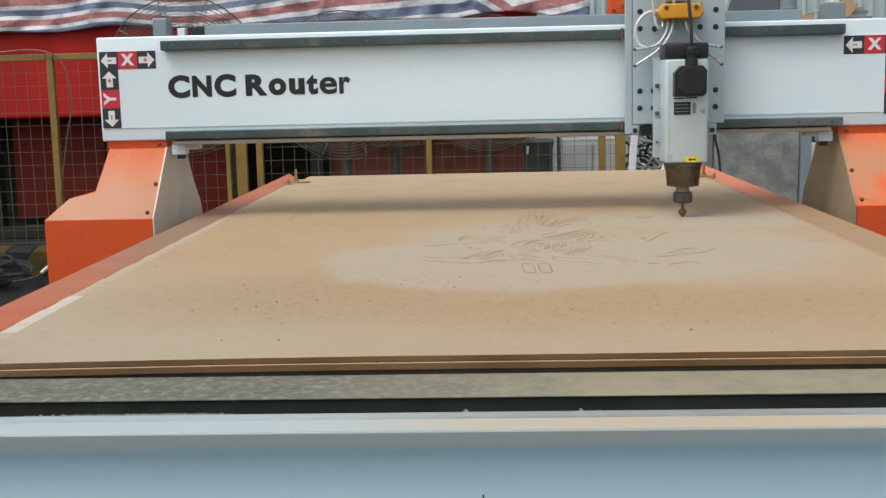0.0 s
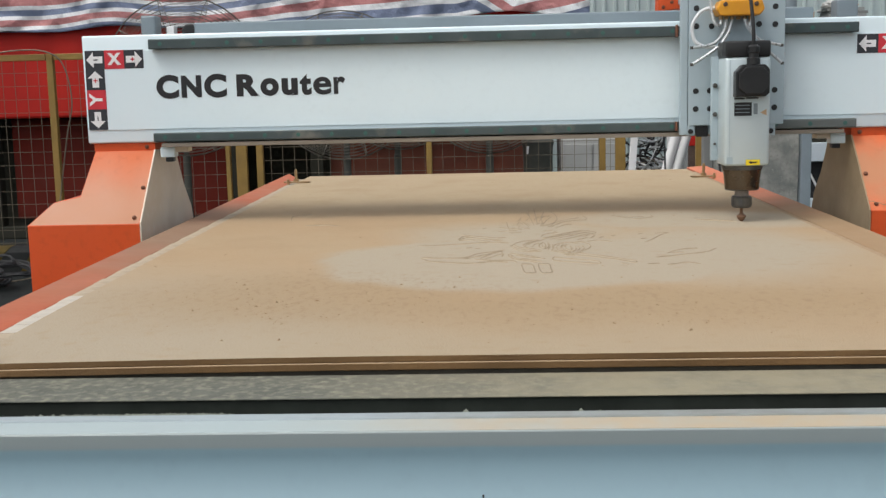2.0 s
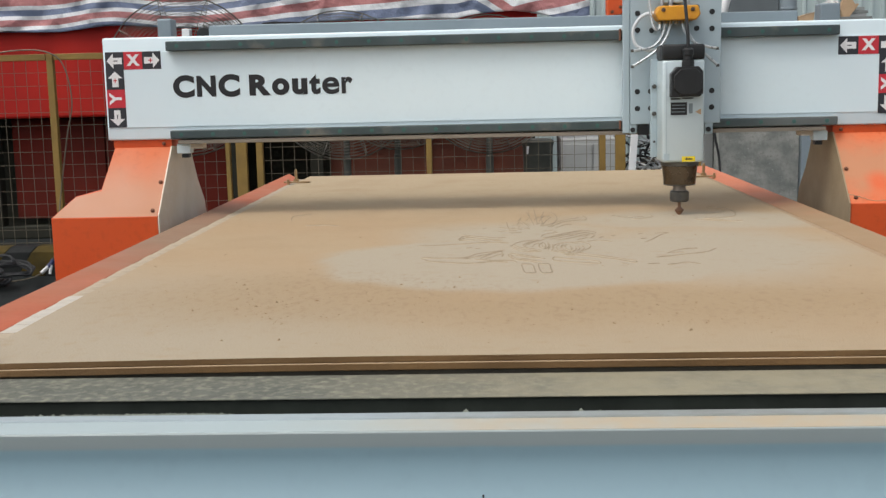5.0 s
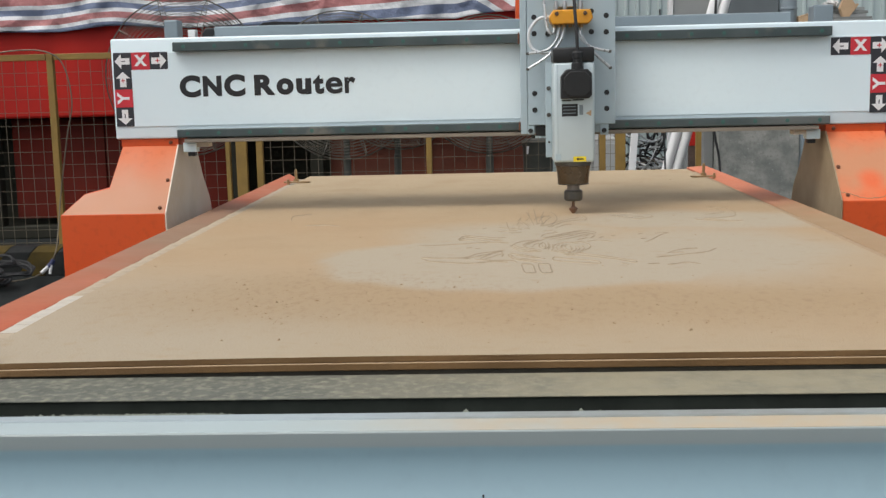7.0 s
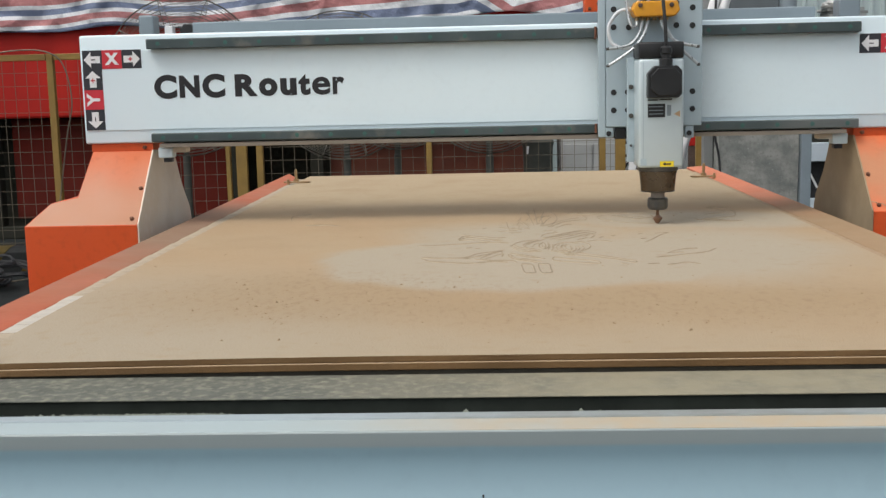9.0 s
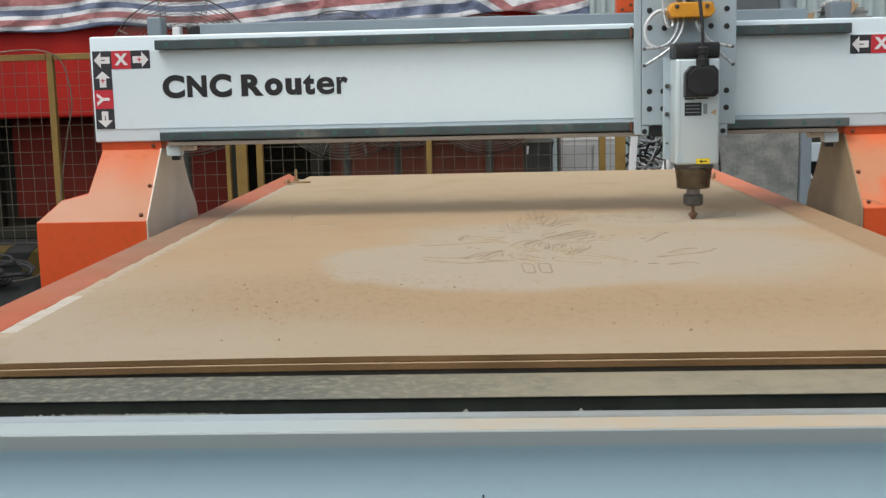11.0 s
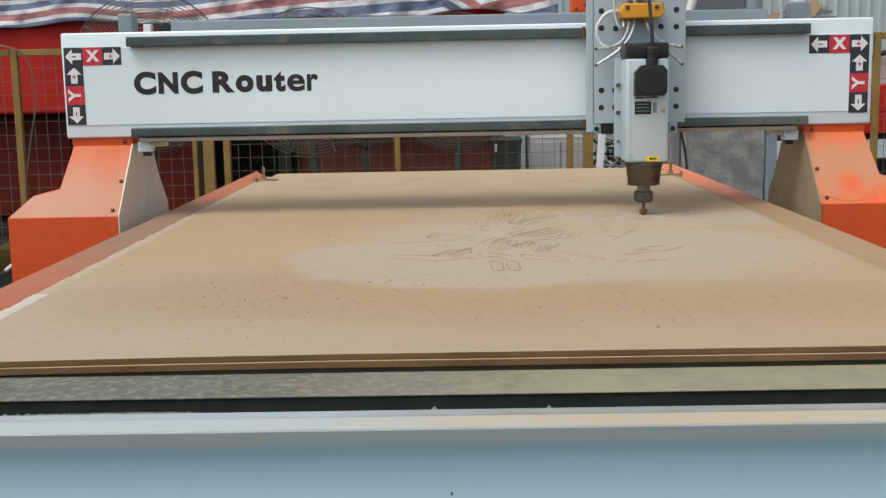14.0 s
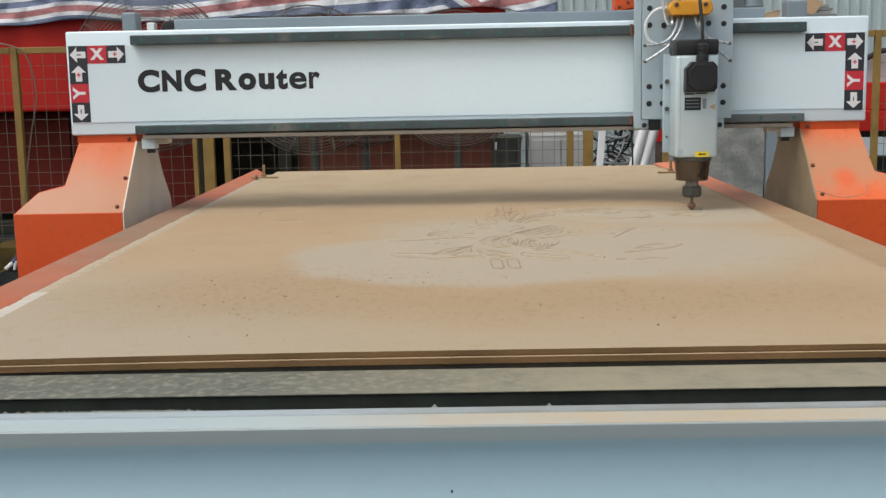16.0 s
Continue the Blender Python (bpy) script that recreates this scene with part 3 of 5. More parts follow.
def ribbon(points, width, z, bm, steps=8):
    """A V groove seen from above: a dark cut between two low lips of raised fibre."""
    pts = curve_points([(x, y, z) for x, y in points], steps)
    section = ((-1.5, -0.0006), (-1.0, 0.0006), (-0.6, -0.0001), (0.6, -0.0001), (1.0, 0.0007), (1.5, -0.0006))
    prev = None
    for i, p in enumerate(pts):
        d = (pts[min(i + 1, len(pts) - 1)] - pts[max(i - 1, 0)]).normalized()
        side = Vector((-d.y, d.x, 0))
        w = width * (0.55 + 0.45 * math.sin(math.pi * (0.12 + 0.76 * i / max(1, len(pts) - 1)))) * (0.85 + 0.3 * random.random()) * (0.5 + 1.3 * d.x * d.x)
        row = [bm.verts.new(p + side * w * k / 2 + Vector((0, 0, (h if h < 0 else h * (0.2 + 0.7 * d.x * d.x)) * (0.7 + 0.6 * random.random())))) for k, h in section]
        if prev:
            for a in range(5):
                f = bm.faces.new((prev[a], prev[a + 1], row[a + 1], row[a]))
                f.material_index = 0 if a in (1, 2, 3) else 1
        prev = row


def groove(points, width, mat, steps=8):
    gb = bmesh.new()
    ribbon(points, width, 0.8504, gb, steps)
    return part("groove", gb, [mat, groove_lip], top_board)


# the engraved drawing, a crest of feathers and leaves, group by group
WING = [[(0.473, 0.695), (0.506, 0.685), (0.544, 0.687), (0.568, 0.729), (0.592, 0.746), (0.615, 0.770)],
        [(0.473, 0.689), (0.488, 0.657), (0.513, 0.642), (0.558, 0.626), (0.592, 0.640), (0.619, 0.631)],
        [(0.544, 0.681), (0.568, 0.697), (0.592, 0.733), (0.612, 0.757)],
        [(0.573, 0.678), (0.587, 0.714), (0.607, 0.751), (0.611, 0.711), (0.609, 0.693)],
        [(0.564, 0.667), (0.592, 0.652), (0.624, 0.648), (0.633, 0.630)],
        [(0.621, 0.723), (0.622, 0.691), (0.631, 0.660), (0.648, 0.646), (0.665, 0.621)],
        [(0.625, 0.710), (0.634, 0.671), (0.653, 0.657), (0.668, 0.638)],
        [(0.623, 0.729), (0.645, 0.708), (0.663, 0.687), (0.678, 0.661)]]
QUILL = [[(0.460, 0.836), (0.499, 0.839), (0.551, 0.855), (0.592, 0.864), (0.623, 0.853)],
         [(0.547, 0.798), (0.557, 0.804)],
         [(0.564, 0.789), (0.571, 0.795)],
         [(0.530, 0.917), (0.538, 0.948), (0.554, 0.938), (0.581, 0.911), (0.613, 0.892)],
         [(0.532, 0.981), (0.549, 0.962), (0.576, 0.943), (0.603, 0.924), (0.619, 0.929)],
         [(0.530, 0.909), (0.541, 0.916)],
         [(0.573, 1.060), (0.581, 1.077)],
         [(0.609, 1.073), (0.618, 1.072)],
         [(0.624, 1.164), (0.625, 1.089), (0.629, 1.035)],
         [(0.632, 1.061), (0.640, 1.060)],
         [(0.644, 1.086), (0.649, 1.050)],
         [(0.660, 1.057), (0.669, 1.056)],
         [(0.645, 1.123), (0.651, 1.160), (0.656, 1.121)],
         [(0.665, 1.129), (0.671, 1.101)]]
SPRAY = [[(0.685, 1.117), (0.694, 1.144)],
         [(0.692, 1.097), (0.698, 1.153), (0.698, 1.212), (0.705, 1.251), (0.721, 1.259)],
         [(0.698, 1.097), (0.714, 1.122), (0.730, 1.187), (0.732, 1.268), (0.725, 1.334)],
         [(0.706, 1.077), (0.725, 1.111), (0.745, 1.155), (0.770, 1.171), (0.788, 1.178), (0.794, 1.217), (0.788, 1.249)],
         [(0.713, 1.104), (0.727, 1.149), (0.754, 1.193), (0.780, 1.220)],
         [(0.682, 1.194), (0.690, 1.233), (0.706, 1.262)],
         [(0.664, 1.177), (0.672, 1.226)],
         [(0.692, 1.088), (0.710, 1.104)],
         [(0.650, 1.189), (0.656, 1.238)]]
PLUME = [[(0.686, 0.929), (0.692, 0.960), (0.712, 0.982), (0.719, 0.989), (0.709, 1.016), (0.694, 1.009)],
         [(0.687, 0.913), (0.704, 0.919), (0.733, 0.971), (0.770, 1.016)],
         [(0.693, 0.912), (0.720, 0.932), (0.751, 0.985), (0.785, 1.006)],
         [(0.702, 0.896), (0.730, 0.923), (0.766, 0.967), (0.795, 0.996)],
         [(0.712, 0.879), (0.740, 0.906), (0.770, 0.950), (0.786, 0.956)],
         [(0.663, 0.878), (0.681, 0.891)],
         [(0.776, 0.902), (0.786, 0.932), (0.786, 0.956)],
         [(0.792, 0.900), (0.802, 0.922)],
         [(0.767, 0.858), (0.789, 0.870), (0.811, 0.852)],
         [(0.818, 0.928), (0.825, 0.935)],
         [(0.751, 0.882), (0.772, 0.910)]]
CURL = [[(0.626, 0.831), (0.634, 0.795), (0.646, 0.773), (0.653, 0.759)],
        [(0.631, 0.845), (0.638, 0.808), (0.650, 0.786)],
        [(0.686, 0.883), (0.673, 0.869), (0.659, 0.856), (0.649, 0.828), (0.652, 0.800), (0.662, 0.778), (0.671, 0.763)],
        [(0.675, 0.862), (0.666, 0.855), (0.658, 0.827)],
        [(0.687, 0.853), (0.679, 0.832), (0.677, 0.797), (0.682, 0.776)],
        [(0.694, 0.837), (0.694, 0.802), (0.687, 0.775)],
        [(0.683, 0.824), (0.683, 0.796), (0.688, 0.802)],
        [(0.702, 0.829), (0.701, 0.780), (0.696, 0.754), (0.704, 0.740), (0.716, 0.725)],
        [(0.707, 0.800), (0.708, 0.759), (0.717, 0.738)]]
HEART = [[(0.722, 0.834), (0.715, 0.792), (0.719, 0.751), (0.728, 0.737)],
         [(0.726, 0.826), (0.722, 0.792), (0.726, 0.757), (0.734, 0.750)],
         [(0.731, 0.804), (0.733, 0.777), (0.729, 0.750)],
         [(0.740, 0.796), (0.740, 0.769), (0.732, 0.737), (0.722, 0.718)],
         [(0.736, 0.847), (0.757, 0.852), (0.767, 0.821), (0.766, 0.786), (0.754, 0.754), (0.740, 0.736)],
         [(0.746, 0.803), (0.747, 0.775)],
         [(0.714, 0.828), (0.709, 0.807)]]
BLADE = [[(0.767, 0.604), (0.747, 0.612), (0.720, 0.626), (0.698, 0.641), (0.693, 0.659), (0.698, 0.677), (0.714, 0.663), (0.745, 0.642), (0.766, 0.627), (0.767, 0.604)],
         [(0.716, 0.700), (0.744, 0.690), (0.770, 0.669), (0.800, 0.642), (0.821, 0.610), (0.827, 0.627), (0.818, 0.640)],
         [(0.737, 0.723), (0.759, 0.701), (0.789, 0.673), (0.820, 0.634)],
         [(0.800, 0.607), (0.810, 0.589)]]
LEAF = [[(0.851, 1.239), (0.859, 1.249)],
        [(0.859, 1.228), (0.868, 1.226), (0.872, 1.206)],
        [(0.875, 1.236), (0.877, 1.195)],
        [(0.882, 1.224), (0.885, 1.194)],
        [(0.887, 1.234), (0.897, 1.222)],
        [(0.887, 1.183), (0.901, 1.181), (0.921, 1.198), (0.936, 1.216), (0.934, 1.247)],
        [(0.902, 1.211), (0.918, 1.219)],
        [(0.871, 0.945), (0.879, 0.952)],
        [(0.868, 0.882), (0.880, 0.889)],
        [(0.869, 0.838), (0.887, 0.873), (0.908, 0.924), (0.929, 0.961), (0.917, 0.955), (0.903, 0.948)]]
TAIL = [[(0.887, 0.700), (0.906, 0.730), (0.928, 0.747), (0.948, 0.752)],
        [(0.864, 0.659), (0.887, 0.669), (0.923, 0.690), (0.955, 0.711), (0.978, 0.748)],
        [(0.841, 0.591), (0.859, 0.595)],
        [(0.871, 0.582), (0.888, 0.592), (0.903, 0.602), (0.923, 0.588)],
        [(0.897, 0.705), (0.917, 0.709)],
        [(0.198, 1.167), (0.245, 1.170), (0.275, 1.147)],
        [(0.152, 1.263), (0.143, 1.338), (0.165, 1.367)],
        [(0.165, 1.367), (0.179, 1.376)]]
MARK = [[(0.640, 0.612), (0.641, 0.567), (0.643, 0.534), (0.648, 0.523), (0.659, 0.528), (0.659, 0.565), (0.657, 0.604), (0.640, 0.612)],
        [(0.667, 0.609), (0.667, 0.564), (0.669, 0.532), (0.675, 0.521), (0.685, 0.530), (0.685, 0.562), (0.684, 0.607), (0.667, 0.609)]]
RIPPLE = [[(0.626, 0.814), (0.639, 0.857), (0.658, 0.877), (0.680, 0.882)],
          [(0.628, 0.796), (0.642, 0.753), (0.660, 0.741), (0.679, 0.748)],
          [(0.651, 0.800), (0.658, 0.843), (0.673, 0.860)],
          [(0.651, 0.793), (0.658, 0.758), (0.672, 0.753)],
          [(0.664, 0.802), (0.671, 0.834), (0.679, 0.844)],
          [(0.664, 0.792), (0.669, 0.767), (0.677, 0.762)],
          [(0.694, 0.861), (0.696, 0.806), (0.689, 0.754)],
          [(0.688, 0.843), (0.689, 0.803), (0.684, 0.768)],
          [(0.699, 0.788), (0.709, 0.829), (0.729, 0.849), (0.748, 0.832)],
          [(0.701, 0.770), (0.709, 0.732), (0.727, 0.713), (0.748, 0.727)],
          [(0.712, 0.779), (0.719, 0.806), (0.730, 0.820)],
          [(0.712, 0.769), (0.717, 0.744), (0.726, 0.733)],
          [(0.752, 0.810), (0.755, 0.777), (0.747, 0.747)],
          [(0.746, 0.803), (0.747, 0.775), (0.741, 0.748)]]
FAN = [[(0.679, 1.098), (0.676, 1.206), (0.671, 1.336)],
       [(0.686, 1.116), (0.688, 1.246), (0.689, 1.403)],
       [(0.669, 1.081), (0.659, 1.149), (0.651, 1.190)],
       [(0.661, 1.055), (0.644, 1.103), (0.634, 1.114)],
       [(0.653, 1.038), (0.635, 1.054), (0.616, 1.061)],
       [(0.695, 1.096), (0.706, 1.172), (0.721, 1.241)],
       [(0.711, 1.066), (0.727, 1.120), (0.741, 1.157)],
       [(0.720, 1.056), (0.740, 1.099), (0.756, 1.106)],
       [(0.641, 1.022), (0.623, 1.025), (0.606, 1.010)],
       [(0.692, 1.164), (0.702, 1.265), (0.710, 1.353)],
       [(0.651, 1.140), (0.645, 1.181)],
       [(0.676, 1.269), (0.674, 1.347)],
       [(0.628, 0.990), (0.651, 0.995)]]
VEIN = [[(0.532, 0.904), (0.545, 0.934), (0.573, 0.915), (0.610, 0.879)],
        [(0.532, 0.897), (0.557, 0.901), (0.589, 0.874)],
        [(0.686, 0.893), (0.715, 0.937), (0.756, 0.964), (0.791, 0.993)],
        [(0.693, 0.915), (0.722, 0.960), (0.770, 1.005)],
        [(0.763, 0.922), (0.789, 0.968), (0.794, 0.985)],
        [(0.624, 0.722), (0.628, 0.670), (0.646, 0.643), (0.674, 0.634)],
        [(0.633, 0.707), (0.657, 0.679), (0.680, 0.664)],
        [(0.548, 0.673), (0.574, 0.708), (0.604, 0.744)],
        [(0.581, 0.669), (0.599, 0.705), (0.613, 0.723)]]
for group, w in ((WING, 0.0042), (QUILL, 0.0037), (SPRAY, 0.0040), (PLUME, 0.0040), (CURL, 0.0040), (HEART, 0.0038), (BLADE, 0.0040), (LEAF, 0.0034), (TAIL, 0.0035),
                 (RIPPLE, 0.0030), (FAN, 0.0032), (VEIN, 0.0032)):
    for line in group:
        groove(line, w, groove_brown)
for line in MARK:
    groove(line, 0.0055, groove_faint)


def crumbs(count, seed):
    rnd = random.Random(seed)
    verts, faces = [], []
    for i in range(count):
        k = rnd.random()
        if k < 0.42:
            x, y = rnd.gauss(0.33, 0.13), rnd.gauss(0.33, 0.09)
        elif k < 0.75:
            x, y = rnd.gauss(0.82, 0.22), rnd.gauss(0.21, 0.07)
        else:
            x, y = rnd.uniform(0.02, 1.2), rnd.uniform(0.05, 2.1)
        if not (0.01 < x < 1.21 and 0.02 < y < 2.4):
            continue
        s = rnd.choice((0.0004, 0.0005, 0.0005, 0.0006, 0.0007, 0.0010)) * rnd.uniform(0.6, 1.2)
        if i % 34 == 0:
            s = rnd.uniform(0.0013, 0.0021)
        b, a, st = len(verts), rnd.uniform(0, 3.1), rnd.uniform(1, 2.2)
        for dx, dy, dz in ((-1, -0.6, 0), (1, -0.5, 0), (0.8, 0.7, 0), (-0.7, 0.6, 0), (0.1, 0, 1.1)):
            u, v = dx * st * s, dy * s
            verts.append((x + u * math.cos(a) - v * math.sin(a), y + u * math.sin(a) + v * math.cos(a), 0.850 + dz * s - droop(x, y)))
        faces += [(b, b + 1, b + 4), (b + 1, b + 2, b + 4), (b + 2, b + 3, b + 4), (b + 3, b, b + 4), (b + 3, b + 2, b + 1, b)]
    me = bpy.data.meshes.new("wood_crumbs")
    me.from_pydata(verts, [], faces)
    me.materials.append(crumb_brown)
    return tagged(new("wood_crumbs", me), "dark brown wood crumbs scattered over the fibreboard", kind="stuff")


crumbs(1500, 4)


def pale_chips():
    rnd = random.Random(8)
    verts, faces = [], []
    for i in range(420):
        x = rnd.triangular(0.12, 0.335, 0.30) if i % 3 else rnd.gauss(0.275, 0.03)
        if i < 3:
            x = (0.566, 0.676, 0.694)[i]
        y, s = -0.1518 - 0.002 * rnd.random(), (rnd.choice((0.0005, 0.0006, 0.0008, 0.0010, 0.0013)) * rnd.uniform(0.7, 1.3) if i > 2 else (0.0026, 0.0021, 0.0012)[i])
        b = len(verts)
        for dx, dy, dz in ((-1.3, -0.6, 0), (1.2, -0.5, 0), (1, 0.7, 0), (-0.8, 0.6, 0), (0.1, 0, 1.2)):
            verts.append((x + dx * s, y + dy * s, 0.8313 + dz * s))
        faces += [(b, b + 1, b + 4), (b + 1, b + 2, b + 4), (b + 2, b + 3, b + 4), (b + 3, b, b + 4), (b + 3, b + 2, b + 1, b)]
    me = bpy.data.meshes.new("pale_chips")
    me.from_pydata(verts, [], faces)
    me.materials.append(chip_pale)
    return tagged(new("pale_chips", me), "pale wood chips lying along the table's front lip", kind="stuff")


pale_chips()
stop = thing("stop_block", label="dark steel stop block at the board's front corner", category="stop block")
part("block", box((-0.055, 0.001, 0.8478), (0.0385, 0.014, 0.8600), 0.002), nut_steel, stop)
part("bolt", lathe([(0.008, 0), (0.008, 0.010), (0.006, 0.012)], 10, (0.0, 0.008, 0.8600)), steel, stop)


def clamp(bar_x0, bar_x1, post_x, heel_x, y):
    c = thing("hold_down_clamp", label="small brass-tinted clamp bar with threaded bolt holding the board", category="clamp", group="clamps on the board")
    part("bar", box((bar_x0, y - 0.010, 0.8512), (bar_x1, y + 0.010, 0.8555), 0.001), brass, c)
    part("threaded_bolt", lathe([(0.0042, 0), (0.0042, 0.038), (0.003, 0.040)], 10, (post_x, y, 0.8512)), brass, c)
    part("nut", lathe([(0.0085, 0), (0.0085, 0.007)], 6, (post_x, y, 0.8556)), brass, c)
    part("heel_bolt", lathe([(0.004, 0), (0.004, 0.028), (0.003, 0.029)], 10, (heel_x, y - 0.012, 0.834)), brass, c)
    return c


clamp(-0.039, 0.041, -0.002, -0.0245, 2.231)
clamp(1.178, 1.2505, 1.216, 1.2447, 2.16)


# ---- the gantry ----
MID = 0.61
gantry = thing("gantry", label="white router gantry beam on two orange slanted feet", category="gantry")
part("beam", box((-0.294, 1.366, 1.0275), (1.514, 1.456, 1.2615), 0.0045, 3), white, gantry, "white painted box beam with rounded edges", smooth=True)
part("face_panel", box((-0.289, 1.3642, 1.056), (1.509, 1.368, 1.2283), 0.0008, 1), white, gantry, "smooth white face panel")
rail_dusty = film_stretch("sawdust_on_rail", rail_grey, (0.145, 0.160, 0.155), "X", 1.36, 0.16, 0.05, 0.06)
for z0, z1, rail_mat in ((1.2285, 1.2500, rail_grey), (1.0295, 1.0485, rail_dusty)):
    strip = part("rail_strip", box((-0.141, 1.342, z0), (1.369, 1.3645, z1), 0.002), rail_mat, gantry, "grey-green steel rail strip")
    cap = None
    for i in range(21):
        at = pose(-0.115 + 0.073 * i, 1.342, (z0 + z1) / 2)
        if cap is None:
            cap = part("rail_cap", lathe([(0.0046, 0), (0.0046, 0.0002), (0.0038, 0.0003)], 10, (0, 0, 0), "y"), rail_cap, strip)
            cap.matrix_basis = at @ pose(0, 0, 0, 0, 0, 180)
        else:
            twin("rail_cap", cap, at @ pose(0, 0, 0, 0, 0, 180), strip)
part("under_lip", box((-0.125, 1.3455, 1.0175), (1.345, 1.40, 1.0265), 0.001), lip_brown, gantry, "thin lip brown with sawdust")
part("cable_tray", box((-0.069, 1.462, 1.235), (1.307, 1.525, 1.2895), 0.003), post_grey, gantry, "grey steel cable tray behind the beam")
part("motor_post", box((-0.2115, 1.531, 1.02), (-0.1765, 1.58, 1.312), 0.004), post_grey, gantry, "blue-grey steel post behind the beam")
part("tray_bracket", box((-0.153, 1.535, 1.19), (-0.134, 1.56, 1.287), 0.002), pipe_white, gantry, "small pale bracket behind the beam")
part("cable_clamp", prism([(-0.114, 1.20), (-0.0845, 1.20), (-0.0845, 1.284), (-0.092, 1.291), (-0.108, 1.290), (-0.117, 1.278)], "y", 1.532, 1.59, 0.003), black_plastic, gantry, "black plastic cable clamp")
part("motor_post", box((1.377, 1.531, 1.02), (1.425, 1.58, 1.308), 0.004), post_grey, gantry, "blue-grey steel post behind the beam")
for ch, x0, x1, z0, z1 in (("C", -0.1339, -0.0844, 1.1222, 1.1737), ("N", -0.0789, -0.0345, 1.1237, 1.1715), ("C", -0.0284, 0.0210, 1.1222, 1.1737),
                           ("R", 0.0425, 0.0922, 1.1237, 1.1715), ("o", 0.0950, 0.1350, 1.1236, 1.1618), ("u", 0.1413, 0.1767, 1.1236, 1.1608),
                           ("t", 0.1810, 0.2066, 1.1236, 1.1690), ("e", 0.2105, 0.2500, 1.1236, 1.1618), ("r", 0.2550, 0.2805, 1.1240, 1.1615)):
    one = letters("letter", ch, 0.0455, (0, 1.3638, 0), lettering_black, gantry, bold={"e": 0.0016, "r": 0.0020}.get(ch, 0.0034))
    xs, zs = [v.co.x for v in one.data.vertices], [v.co.z for v in one.data.vertices]
    kx, kz = (x1 - x0) / (max(xs) - min(xs)), (z1 - z0) / (max(zs) - min(zs))
    one.data.transform(Matrix.Translation((x0 - kx * min(xs), 0, z0 - kz * min(zs))) @ Matrix.Diagonal((kx, 1, kz, 1)))
    tagged(one, "bold black letter")


def arrow(cx, cz, size, turn, sign, parent):
    """A white arrow with a plus or minus cut-out drawn on it."""
    s = size
    pts = [(-0.5, 0), (-0.08, 0.46), (-0.08, 0.2), (0.46, 0.2), (0.46, -0.2), (-0.08, -0.2), (-0.08, -0.46)]
    a = radians(turn)
    prof = [(cx + s * (x * math.cos(a) - z * math.sin(a)), cz + s * (x * math.sin(a) + z * math.cos(a))) for x, z in pts]
    part("arrow", prism(prof, "y", 1.3632, 1.3636), sticker_white, parent, "white arrow")
    ox, oz = cx - 0.06 * s * math.cos(a) * -1, cz - 0.06 * s * math.sin(a) * -1
    b = box((ox - 0.13 * s, 1.3629, oz - 0.03 * s), (ox + 0.13 * s, 1.3631, oz + 0.03 * s)) if turn in (0, 180) else \
        box((ox - 0.03 * s, 1.3629, oz - 0.13 * s), (ox + 0.03 * s, 1.3631, oz + 0.13 * s))
    if sign == "+":
        b = box((ox - 0.13 * s, 1.3629, oz - 0.03 * s), (ox + 0.13 * s, 1.3631, oz + 0.03 * s), bm=None)
        box((ox - 0.03 * s, 1.3626, oz - 0.13 * s), (ox + 0.03 * s, 1.3628, oz + 0.13 * s), bm=b)
    part("sign_mark", b, sticker_red if sign == "+" else sticker_black, parent)


def sticker(x0, x1, z1, upright):
    """The axis sticker: X across, Y down one side; upright: x of the Y column's left edge."""
    c = (x1 - x0) / 3
    z0 = z1 - 0.040
    h = part("axis_sticker", box((x0, 1.3638, z0), (x1, 1.3641, z1)), sticker_black, gantry, "black and red axis arrow sticker")
    part("red_square", box((x0 + c, 1.3634, z0), (x0 + 2 * c, 1.3637, z1)), sticker_red, h)
    arrow(x0 + c / 2, z0 + 0.020, 0.037, 0, "-", h)
    arrow(x1 - c / 2, z0 + 0.020, 0.037, 180, "+", h)
    letters("letter", "X", 0.0225, (x0 + 1.5 * c, 1.3630, z0 + 0.020), sticker_white, h, 0.0018)
    v = part("axis_sticker", box((upright, 1.3638, z0 - 0.132), (upright + 0.042, 1.3641, z0)), sticker_black, gantry, "black and red axis arrow sticker")
    part("red_square", box((upright, 1.3634, z0 - 0.087), (upright + 0.042, 1.3637, z0 - 0.045)), sticker_red, v)
    arrow(upright + 0.021, z0 - 0.0225, 0.037, 270, "+", v)
    arrow(upright + 0.021, z0 - 0.1095, 0.037, 90, "-", v)
    letters("letter", "Y", 0.026, (upright + 0.021, 1.3630, z0 - 0.066), sticker_white, v, 0.0014, 90)


sticker(1.372, 1.505, 1.2245, 1.463)
sticker(-0.288, -0.159, 1.2295, -0.2885)


